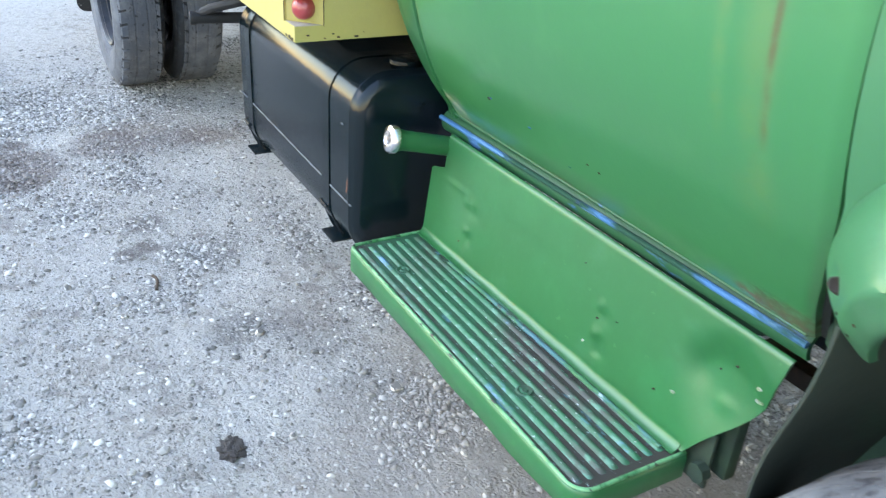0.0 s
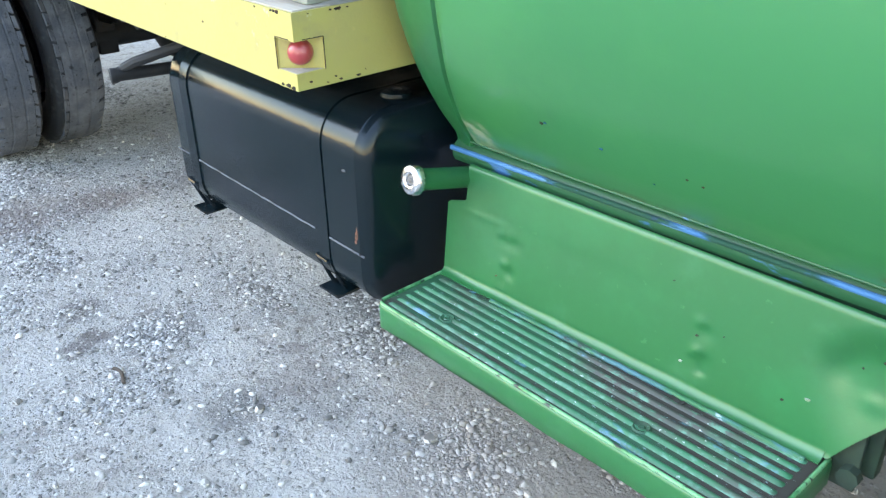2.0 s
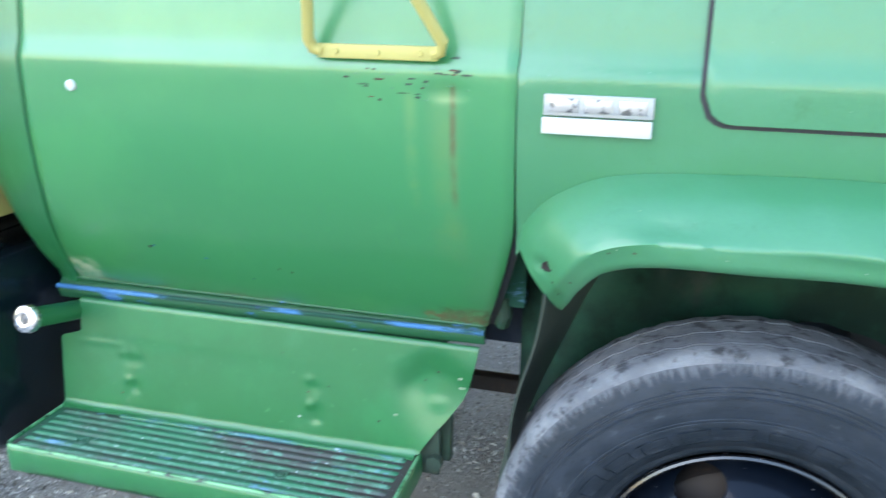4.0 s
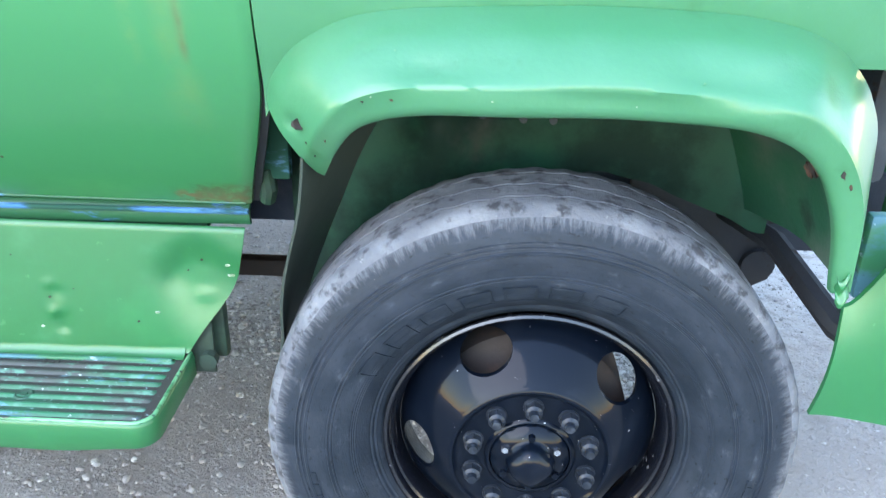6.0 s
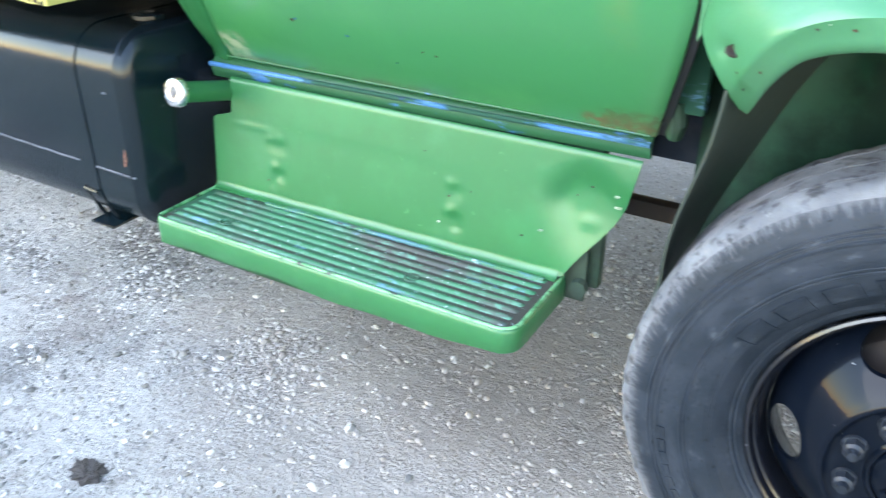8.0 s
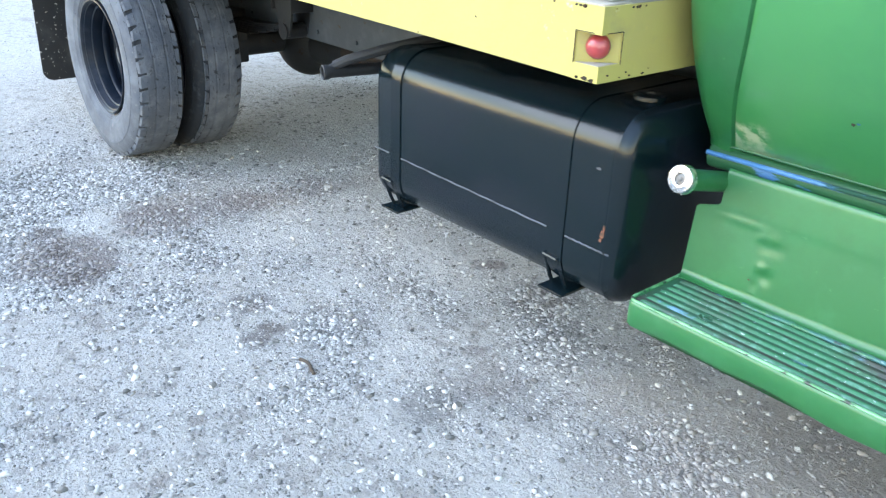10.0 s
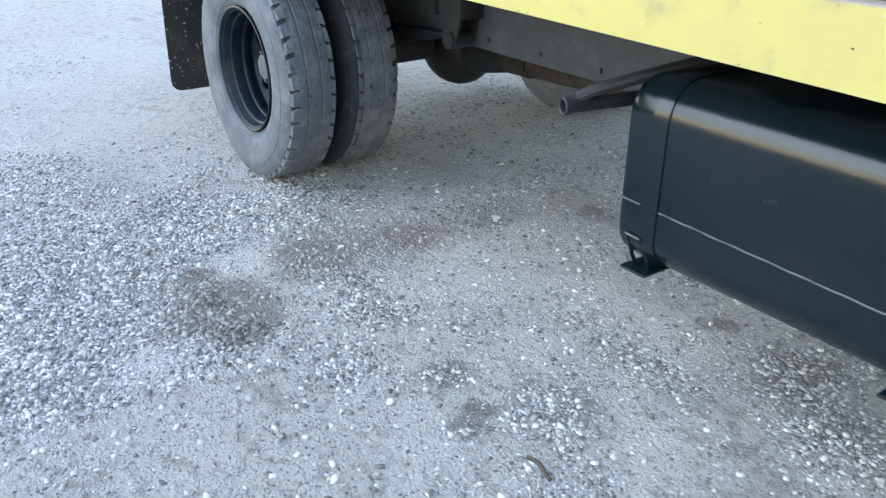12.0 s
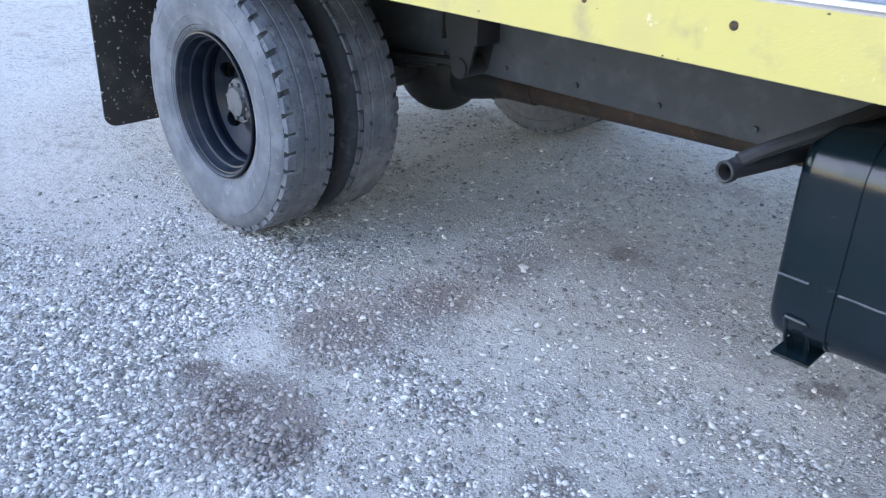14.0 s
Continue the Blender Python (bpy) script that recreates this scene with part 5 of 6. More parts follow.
        part("mud_flap", bm, flap_rubber, truck, "black rubber mud flap flecked with mud")


RY0, RZ0, RZ1, RX1 = -0.088, 1.046, 1.206, -1.772


def rail_low(x):
    return RZ0 + 0.021 * (1 - math.exp(min(x + 1.80, 0) / 1.6)) * 1.9


def build_bed():
    bm = bm_new()
    C = 0.072  # corner pocket
    # side rail: a folded channel, with a cut-out pocket at the front corner
    add_sheet(bm, lambda u, v: Vector((RX1 - C - (5.33 - C) * u, RY0, rail_low(RX1 - C - (5.33 - C) * u) * (1 - v) + RZ1 * v)), 30, 8, 0.006)
    r = part("side_rail", bm, yellow_paint, truck, "chipped yellow steel bed rail")
    bm = bm_new()
    add_box(bm, RX1 - 0.006, RX1, RY0 + C, 2 * MID - RY0, RZ0, RZ1, 0.0)
    fr = part("front_rail", bm, yellow_paint, truck, "chipped yellow steel bed end rail")
    bm = bm_new()
    for z0, z1 in ((RZ0, RZ0 + 0.036), (RZ1 - 0.058, RZ1)):
        add_box(bm, RX1 - C, RX1, RY0, RY0 + 0.006, z0, z1, 0.0)
        add_box(bm, RX1 - 0.006, RX1, RY0 + 0.006, RY0 + C, z0, z1, 0.0)
    # slanted back of the pocket
    z0, z1 = RZ0 + 0.034, RZ1 - 0.056
    quad = [(RX1 - C - 0.002, RY0 + 0.004), (RX1 - 0.004, RY0 + C + 0.002)]
    for zz in (z0, z1):
        f = [bm.verts.new((*quad[0], zz)), bm.verts.new((*quad[1], zz)), bm.verts.new((RX1 - 0.001, RY0 + 0.001, zz))]
        bm.faces.new(f)
    a, b = Vector((*quad[0], 0)), Vector((*quad[1], 0))
    add_sheet(bm, lambda u, v: Vector((*(a.lerp(b, u)).xy, z0 + (z1 - z0) * v)), 1, 1, 0.004, Vector((-0.7, 0.7, 0)))
    pk = part("lamp_pocket", bm, yellow_paint, truck, "yellow corner pocket holding the lamp")
    bm = bm_new()
    add_lathe(bm, [(0.0001, -0.030), (0.010, -0.029), (0.019, -0.025), (0.0255, -0.016), (0.027, -0.006), (0.0275, 0.006)], 28)
    c = (a + b) / 2
    q = Vector((0.7, -0.7, 0)).to_track_quat("-Y", "Z").to_matrix().to_4x4()
    bmesh.ops.transform(bm, matrix=Matrix.Translation((c.x, c.y, (z0 + z1) / 2 + 0.002)) @ q, verts=bm.verts)
    part("marker_lamp", bm, red_lens, pk, "faded red round marker lamp")
    # bare edges of the pocket's cut-out
    for p, q2 in (((RX1 - C, RY0, z0), (RX1 - C, RY0, z1)), ((RX1, RY0 + C, z0), (RX1, RY0 + C, z1)), ((RX1 - C, RY0, z1), (RX1 - 0.02, RY0, z1)), ((RX1, RY0 + 0.02, z1), (RX1, RY0 + C, z1))):
        bm = bm_new()
        p, q2 = Vector(p), Vector(q2)
        add_tube(bm, [p.lerp(q2, k / 8) + Vector((0, 0, 0.0006 * math.sin(3 * k))) for k in range(9)], 0.0010, 6)
        part("bare_edge", bm, chip_paint, pk)
    bm = bm_new()
    vs = [(RX1 - C + 0.004, RY0 + 0.003), (RX1 - 0.003, RY0 + 0.002), (RX1 - 0.004, RY0 + C - 0.004)]
    lo = [bm.verts.new((px, py, z0 + 0.0005)) for px, py in vs]
    hi = [bm.verts.new((px, py, z0 + 0.003)) for px, py in vs]
    bm.faces.new(lo)
    bm.faces.new(hi)
    for k in range(3):
        bm.faces.new((lo[k], lo[(k + 1) % 3], hi[(k + 1) % 3], hi[k]))
    part("pocket_sill", bm, long_wood, pk, "grey weathered ledge below the lamp")
    # holes and chips
    for x, z, s in ((-2.92, 1.155, 0.0095), (-3.28, 1.158, 0.006)):
        bm = bm_new()
        add_lathe(bm, [(0.0001, -0.0015), (s, -0.0015), (s * 1.1, 0.001)], 16)
        bmesh.ops.translate(bm, vec=(x, RY0, z), verts=bm.verts)
        part("rail_hole", bm, chip_paint, r, "dark bolt hole")
    rnd = random.Random(12)
    chips = [(rnd.uniform(-4.5, -1.85), rnd.choice([RZ0 + 0.004, RZ1 - 0.005, rnd.uniform(RZ0 + .02, RZ1 - .02)]), rnd.uniform(0.001, 0.003)) for k in range(16)]
    chips += [(rnd.uniform(-1.85, -1.778), rnd.choice([RZ0 + 0.003, RZ0 + 0.006, RZ1 - 0.004]), rnd.uniform(0.002, 0.007)) for k in range(14)]
    for x, z, s in chips:
        bm = bm_new()
        n = 7
        z = max(z, rail_low(x) + 0.004)
        vs = [bm.verts.new((x + s * rnd.uniform(.6, 1.4) * math.cos(6.283 * k / n), RY0 - 0.0012, min(max(z + 0.7 * s * rnd.uniform(.6, 1.4) * math.sin(6.283 * k / n), RZ0), RZ1))) for k in range(n)]
        bk = [bm.verts.new(v.co + Vector((0, 0.002, 0))) for v in vs]
        bm.faces.new(vs)
        for k in range(n):
            bm.faces.new((vs[k], vs[(k + 1) % n], bk[(k + 1) % n], bk[k]))
        part("paint_chip", bm, chip_paint, r)
    for k in range(13):
        y, z, s = RY0 + rnd.uniform(0.0, 0.22), rnd.choice([RZ0 + 0.006, RZ0 + 0.015, RZ1 - 0.006]), rnd.uniform(0.002, 0.006)
        bm = bm_new()
        n = 7
        vs = [bm.verts.new((RX1 + 0.0012, y + s * rnd.uniform(.6, 1.4) * math.cos(6.283 * j / n), z + 0.7 * s * rnd.uniform(.5, 1.2) * math.sin(6.283 * j / n))) for j in range(n)]
        bk = [bm.verts.new(v.co + Vector((-0.002, 0, 0))) for v in vs]
        bm.faces.new(vs)
        for j in range(n):
            bm.faces.new((vs[j], vs[(j + 1) % n], bk[(j + 1) % n], bk[j]))
        part("paint_chip", bm, chip_paint, fr)
    bm = bm_new()
    add_box(bm, -7.1, -1.79, 2 * MID - RY0 - 0.01, 2 * MID - RY0, RZ0, RZ1, 0.003)
    part("far_rail", bm, yellow_paint, truck)
    # deck on cross bearers
    bm = bm_new()
    add_box(bm, -7.08, RX1 - 0.012, RY0 + 0.07, 2 * MID - RY0 - 0.02, 1.150, 1.196, 0.003)
    part("deck", bm, long_wood, truck, "weathered wooden bed deck")
    bm = bm_new()
    add_box(bm, -7.08, RX1 - 0.008, RY0 + 0.0075, RY0 + 0.10, RZ1 - 0.02, RZ1 + 0.003, 0.002)
    part("ledge_board", bm, long_wood, truck, "grey weathered ledge board with chipped paint")
    for k in range(9):
        x = -6.8 + 0.6 * k
        bm = bm_new()
        add_box(bm, x - 0.03, x + 0.03, RY0 + 0.42, 2 * MID - RY0 - 0.42, 1.0, 1.149, 0.004)
        part("cross_bearer", bm, frame_black, truck)


def build_stakes():
    side = empty("stake_side", (-2.3, 0.0, 1.214), truck)
    side["label"] = "weathered wooden stake side standing on the bed"
    rnd = random.Random(5)
    z0, z1 = 1.2095, 2.05
    # upright posts and upright boards, front to back
    for x0, x1, mat_, y0 in ((-1.86, -1.80, green_wood, -0.030), (-2.10, -1.955, post_wood, -0.060), (-2.61, -2.50, post_wood, -0.060)):
        bm = bm_new()
        add_box(bm, x0, x1, y0, y0 + 0.045, z0, z1, 0.003)
        part("post", bm, mat_, side, "upright pine post")
    # planks run lengthwise between the posts
    for xa, xb in ((-1.952, -1.865), (-2.497, -2.103)):
        for k in range(5):
            bm = bm_new()
            za = z0 + 0.168 * k + 0.004 * (k > 0)
            add_box(bm, xa, xb, -0.024 - 0.003 * (k % 2), 0.002, za, za + 0.158, 0.003)
            part("board", bm, grey_wood, side)
    front = empty("headboard", (-1.83, 0.6, 1.214), truck)
    front["label"] = "weathered wooden headboard standing on the bed"
    for k in range(12):
        bm = bm_new()
        a = -0.02 + 0.152 * k
        add_box(bm, -1.83, -1.806, a, a + 0.145, z0, z1, 0.002)
        part("board", bm, green_wood if k % 2 == 0 else grey_wood, front)
    # ribbed sheet behind the first post
    sheet = empty("side_panel", (-3.6, 0.0, 1.214), truck)
    sheet["label"] = "blue-grey woven sheet panel with white edge"
    bm = bm_new()
    add_sheet(bm, lambda u, v: Vector((-2.615 - 2.6 * u, -0.028, 1.222 + 0.8 * v)), 4, 12, 0.006)
    part("sheet", bm, sheet_blue, sheet, angle=80)
    bm = bm_new()
    add_box(bm, -5.2, -2.615, -0.040, -0.018, z0 - 0.004, 1.218, 0.003)
    part("sheet_edge", bm, white_trim, sheet, "white lower edge strip")


build_door()
build_cab()
build_front()
build_step()
build_filler()
build_tank()
build_chassis()
build_bed()
build_stakes()


# ---- wheels ----
def bead_recess(r, R, bead):
    """How far the front tyre's lower sidewall curves back to the sunken rim."""
    return 0.026 * (1 - smooth01(bead - 0.002, bead + 0.42 * (R - bead), r))


def tyre_profile(R, W, bead, lug):
    """Half-open section from the outer bead over the tread to the inner bead, y from 0 (outer) to W."""
    sh = 0.5 * W
    out = [(bead - 0.004, 0.052), (bead + 0.004, 0.040), (bead + 0.012, 0.032), (bead + 0.016, 0.031), (bead + 0.019, 0.0275), (bead + 0.023, 0.0275), (bead + 0.026, 0.023), (bead + 0.030, 0.023), (bead + 0.034, 0.018)]
    span = R - bead
    if not lug:
        out[:] = [(bead - 0.010, 0.078)] + out
    out += [(bead + 0.235 * span, 0.0125), (bead + 0.245 * span, 0.0112), (bead + 0.255 * span, 0.0116), (bead + 0.262 * span, 0.0104), (bead + 0.272 * span, 0.0108), (bead + 0.279 * span, 0.0096), (bead + 0.289 * span, 0.0099), (bead + 0.296 * span, 0.0088), (bead + 0.31 * span, 0.009), (bead + 0.42 * span, 0.003), (bead + 0.50 * span, 0.0005), (bead + 0.58 * span, 0.0), (bead + 0.64 * span, 0.0015), (bead + 0.645 * span, 0.0005), (bead + 0.665 * span, 0.0005), (bead + 0.67 * span, 0.0025),
            (bead + 0.76 * span, 0.007), (bead + 0.84 * span, 0.013), (R - 0.020, 0.021), (R - 0.010, 0.026), (R - 0.005, 0.032)]
    tread = []
    if not lug:
        fine = [(0.43, 0.0030), (0.434, 0.0016), (0.444, 0.0014), (0.448, 0.0024), (0.46, 0.0019), (0.464, 0.0005), (0.474, 0.0003), (0.478, 0.0013), (0.69, 0.0036), (0.694, 0.0022), (0.704, 0.0026), (0.708, 0.0043), (0.724, 0.0052), (0.728, 0.0038), (0.738, 0.0042), (0.742, 0.0062)]
        out = sorted(out + [(bead + f * span, y) for f, y in fine])
        out = [(r, y + bead_recess(r, R, bead)) for r, y in out]
        tread.append((R - 0.002, 0.038))
        for c in (0.27, 0.50, 0.73):
            tread += [(R - 0.0005, c * W - 0.0020), (R - 0.007, c * W - 0.0011), (R - 0.007, c * W + 0.0011), (R - 0.0005, c * W + 0.0020)]
        tread.append((R - 0.002, W - 0.038))
    else:
        out[-3:] = [(R - 0.024, 0.022), (R - 0.019, 0.028), (R - 0.017, 0.034)]
        tread += [(R - 0.016, 0.04), (R - 0.006, 0.052), (R - 0.0015, 0.056), (R - 0.0012, 0.09), (R - 0.004, 0.093), (R - 0.004, 0.099), (R - 0.0008, 0.102), (R, sh), (R - 0.0008, W - 0.102), (R - 0.004, W - 0.099), (R - 0.004, W - 0.093), (R - 0.0012, W - 0.09), (R - 0.0015, W - 0.056), (R - 0.006, W - 0.052), (R - 0.016, W - 0.04)]
    back = [(r, W - y) for r, y in out[::-1]]
    return out, tread, back


def build_wheel(name, label, rear):
    w = empty(name, (0, 0, 0), truck)
    if label:
        w["label"] = label
    R, W, bead = (0.497, 0.245, 0.272) if not rear else (0.505, 0.257, 0.276)
    out, tread, back = tyre_profile(R, W, bead, rear)
    bm = bm_new()
    prof = out + tread + back
    n_out, n_tr = len(out), len(tread)
    # rear inner sidewall takes the dark rubber for the shade between the duals
    mats = [0] * (n_out - 3) + [1] * (n_tr + 5) + [1 if rear else 0] * (len(prof))
    if rear:  # the worn crown between the slotted shoulders
        mats[n_out + 2:n_out + n_tr - 3] = [2] * (n_tr - 5)
    seg = 144 if rear else 240
    add_lathe(bm, prof, seg, mats=mats[:len(prof) - 1])
    # uneven worn shoulder
    for v in bm.verts:
        r = math.hypot(v.co.x, v.co.z)
        a = math.atan2(v.co.z, v.co.x)
        if r > R - 0.03:
            s = 1 + (0.0016 * noise.noise(Vector((a * 14, v.co.y * 30, 3))) + 0.0012 * noise.noise(Vector((a * 60, v.co.y * 60, 7))))
            v.co.x *= s
            v.co.z *= s
            v.co.y += 0.0025 * noise.noise(Vector((a * 40, r * 60, 1)))
        if not rear and R - 0.035 < r < R - 0.004:
            v.co.y += (0.0035 if v.co.y < W / 2 else -0.0035) * max(noise.noise(Vector((a * 46, 0, 5))) + 0.5 * noise.noise(Vector((a * 110, r * 90, 2))), -0.2)
        if not rear and r > R - 0.012:
            v.co.y += 0.0038 * math.asin(math.sin(a * 56)) / 1.57 + 0.003 * noise.noise(Vector((a * 30, 0, 11)))
    base_bm = bm
    if rear:
        bm = bm_new()
        # worn shoulder lugs with narrow slots
        rnd = random.Random(8)
        for side in (0, 1):
            for k in range(44):
                a0 = 2 * math.pi * (k + 0.5 * side) / 44
                long = 0.072 if k % 2 else 0.058
                y0, y1 = (0.012, long) if side == 0 else (W - long, W - 0.012)
                da = 0.0655 * rnd.uniform(0.93, 1.04)
                vs = []
                for (yy, rr, dd) in ((y0, R - 0.045, 0.75), (y0, R - 0.005, 0.8), (y1, R + 0.0015, 0.92), (y1, R - 0.012, 1.0)):
                    for s in (-1, 1):
                        ang = a0 + s * da * dd + (0.02 if (yy == y1) == (side == 0) else 0)
                        if yy in (y0,) and side == 0:
                            yq = 0.016 if rr < R - 0.03 else 0.028
                        elif side == 1 and yy == y1:
                            yq = W - (0.020 if rr < R - 0.03 else 0.036)
                        else:
                            yq = yy
                        rq = rr + rnd.uniform(-0.0022, 0.0012)
                        ang += rnd.uniform(-0.005, 0.005)
                        vs.append(bm.verts.new((rq * math.cos(ang), yq + rnd.uniform(-0.002, 0.002), rq * math.sin(ang))))
                for q in ((0, 1, 3, 2), (2, 3, 5, 4), (4, 5, 7, 6), (0, 2, 4, 6), (1, 7, 5, 3)):
                    bm.faces.new([vs[i] for i in q])
    if rear:
        tagged(part("tread_block", bm, dusty_rubber, w, angle=25), kind="stuff")
    ty = part("tyre", base_bm, [rear_rubber if rear else rubber, groove_rubber if rear else front_tread_rubber] + ([dusty_rubber] if rear else []), w, "worn dusty black tyre", angle=32)
    if not rear:
        # raised plain blocks where the maker's mark stands, and shorter marks round the sidewall
        k = 0
        for c, n, wd in ((109, 7, 11.2), (205, 9, 3.4), (285, 8, 3.6), (340, 9, 3.2)):
            for i in range(n):
                a0 = radians(c + (i - (n - 1) / 2) * -wd * 1.15)
                bm = bm_new()
                big = wd > 5
                r0, r1 = (0.318, 0.357) if big else (0.405, 0.418)
                h = radians(wd) * 0.42

                def blk(u, v, ra, rb, ha, hb):
                    r = ra + (rb - ra) * v
                    a = a0 + ha + (hb - ha) * u
                    span = (r - bead) / (R - bead)
                    y = curve([(0.2, 0.0165), (0.30, 0.009), (0.42, 0.003), (0.50, 0.0005), (0.58, 0.0), (0.64, 0.0015)], span) - 0.0024 + bead_recess(r, R, bead)
                    return Vector((r * math.cos(a), y, r * math.sin(a)))
                e = 0.004
                for ra, rb, ha, hb in (((r0, r0 + e, -h, h), (r1 - e, r1, -h, h), (r0, r1, -h, -h + 0.010), (r0, r1, h - 0.010, h)) if big else ((r0, r1, -h, -h + 0.008), (r0, r0 + 0.003, -h, h))):
                    add_sheet(bm, lambda u, v: blk(u, v, ra, rb, ha, hb), 3, 2, 0.002)
                part("sidewall_mark", bm, rubber, w)
    # rim
    bm = bm_new()
    if not rear:
        add_lathe(bm, [(0.256, 0.080), (0.265, 0.071), (0.274, 0.060), (0.2785, 0.052), (0.2775, 0.047), (0.273, 0.0445), (0.269, 0.047), (0.2655, 0.054), (0.2640, 0.062), (0.2615, 0.064), (0.2575, 0.068), (0.2545, 0.078), (0.2505, 0.095), (0.2490, 0.150), (0.248, 0.19), (0.26, 0.215), (0.275, 0.222)], 96)
    else:
        add_lathe(bm, [(0.258, 0.055), (0.269, 0.046), (0.278, 0.034), (0.2815, 0.026), (0.2805, 0.021), (0.275, 0.0195), (0.269, 0.024), (0.265, 0.034), (0.261, 0.036), (0.256, 0.05), (0.250, 0.066), (0.243, 0.070), (0.238, 0.09), (0.2375, 0.118), (0.232, 0.122), (0.229, 0.129), (0.229, 0.146), (0.233, 0.152), (0.237, 0.156), (0.237, 0.22), (0.26, 0.245), (0.275, 0.25)], 96)
    part("rim", bm, rear_rim_black if rear else rim_black, w, "black steel rim with scraped edge" if not rear else "deep black steel rim")
    # disc with round hand holes
    bm = bm_new()
    N6, HN, RG = (6 if rear else 5), 32, 6
    if not rear:
        ya = lambda r: curve([(0.155, 0.004), (0.162, 0.009), (0.175, 0.020), (0.20, 0.044), (0.22, 0.066), (0.24, 0.094), (0.2495, 0.110)], r)
        r_in, r_out, r_mid, hole, wide = 0.155, 0.2495, 0.211, 0.031, 1.62
    else:
        ya = lambda r: curve([(0.155, 0.225), (0.18, 0.22), (0.21, 0.20), (0.24, 0.17)], r)
        r_in, r_out, r_mid, hole, wide = 0.155, 0.2375, 0.198, 0.027, 1.3
    phase = radians(108 if rear else 115)
    for s in range(N6):
        ac = phase + 2 * math.pi * s / N6
        rings = []
        for g in range(RG + 1):
            ring = []
            for k in range(HN):
                th = 2 * math.pi * k / HN
                cx, cy = math.cos(th), math.sin(th)
                m_ = max(abs(cx), abs(cy))
                sx, sy = cx / m_, cy / m_
                hx, hy = hole * wide * cx / r_mid, hole * cy
                qx = sx * math.pi / N6
                qy = sy * ((r_out - r_mid) if sy > 0 else (r_mid - r_in))
                t = (g / RG)
                px, py = hx + (qx - hx) * t, hy + (qy - hy) * t
                r, a = r_mid + py, ac + px
                ring.append(bm.verts.new((r * math.cos(a), ya(r), r * math.sin(a))))
            rings.append(ring)
        inner = [bm.verts.new(v.co + Vector((0, 0.011, 0))) for v in rings[0]]
        rings.insert(0, inner)
        for a_, c_ in zip(rings, rings[1:]):
            for k in range(HN):
                bm.faces.new((a_[k], a_[(k + 1) % HN], c_[(k + 1) % HN], c_[k]))
    if not rear:
        add_lathe(bm, [(0.1555, 0.0044), (0.152, 0.0015), (0.148, -0.001), (0.144, -0.0005), (0.1405, 0.004), (0.136, 0.0065), (0.130, 0.007), (0.085, 0.007), (0.083, 0.004), (0.079, 0.002), (0.075, 0.003), (0.074, 0.03)], 72)
    else:
        add_lathe(bm, [(0.156, 0.226), (0.148, 0.230), (0.09, 0.230), (0.085, 0.21), (0.082, 0.15), (0.074, 0.142), (0.02, 0.135), (0.0001, 0.135)], 48)
    bmesh.ops.remove_doubles(bm, verts=bm.verts, dist=0.0002)
    part("wheel_disc", bm, gloss_black if not rear else rear_rim_black, w, angle=40)
    for k in range(10):
        a = radians(90 + 36 * k)
        bm = bm_new()
        y0 = 0.007 if not rear else 0.230
        c = Vector((0.1111 * math.cos(a), 0, 0.1111 * math.sin(a)))
        add_cyl(bm, c + Vector((0, y0, 0)), c + Vector((0, y0 - 0.005, 0)), 0.0195, 0.0185, 16)
        add_cyl(bm, c + Vector((0, y0 - 0.005, 0)), c + Vector((0, y0 - 0.020, 0)), 0.0172, 0.0165, 6)
        add_cyl(bm, c + Vector((0, y0 - 0.020, 0)), c + Vector((0, y0 - 0.024, 0)), 0.0162, 0.0115, 12)
        add_cyl(bm, c + Vector((0, y0 - 0.024, 0)), c + Vector((0, y0 - 0.034, 0)), 0.0100, 0.0085, 12)
        part("lug_nut", bm, nut_steel, w, "dusty black lug nut")
    # hub
    if not rear:
        bm = bm_new()
        add_lathe(bm, [(0.07, 0.10), (0.185, 0.115), (0.196, 0.125), (0.198, 0.24), (0.185, 0.245), (0.07, 0.245)], 48)
        part("brake_drum", bm, drum_steel, w, "rusty brown brake drum")
    bm = bm_new()
    if not rear:
        add_lathe(bm, [(0.0735, 0.03), (0.0735, 0.006), (0.071, 0.001), (0.066, -0.001), (0.063, -0.006), (0.048, -0.008), (0.044, -0.011), (0.041, -0.020), (0.037, -0.032), (0.030, -0.039), (0.018, -0.043), (0.0001, -0.044)], 48)
        for v in bm.verts:  # the pressed dome is square with round corners
            if v.co.y < -0.0105:
                a, k = math.atan2(v.co.z, v.co.x), smooth01(-0.0105, -0.022, v.co.y)
                f = 1 + 0.06 * k * math.cos(4 * a)
                v.co.x, v.co.z = v.co.x * f, v.co.z * f
        part("hub_cap", bm, gloss_black, w, "greasy black hub cap", angle=70)
        for k in range(6):
            a = radians(30 + 60 * k)
            bm = bm_new()
            c = Vector((0.055 * math.cos(a), 0, 0.055 * math.sin(a)))
            add_cyl(bm, c + Vector((0, -0.005, 0)), c + Vector((0, -0.015, 0)), 0.0075, 0.0068, 6)
            part("hub_bolt", bm, chrome if k in (0, 2) else gloss_black, w)
    else:
        add_tube(bm, [(0.10, 0.19, -0.17), (0.12, 0.14, -0.20), (0.17, 0.10, -0.21)], 0.006, 8)
        part("valve_stem", bm, frame_black, w)
        bm = bm_new()
        add_lathe(bm, [(0.09, 0.205), (0.09, 0.150), (0.083, 0.140), (0.060, 0.138), (0.055, 0.120), (0.02, 0.116), (0.0001, 0.116)], 40)
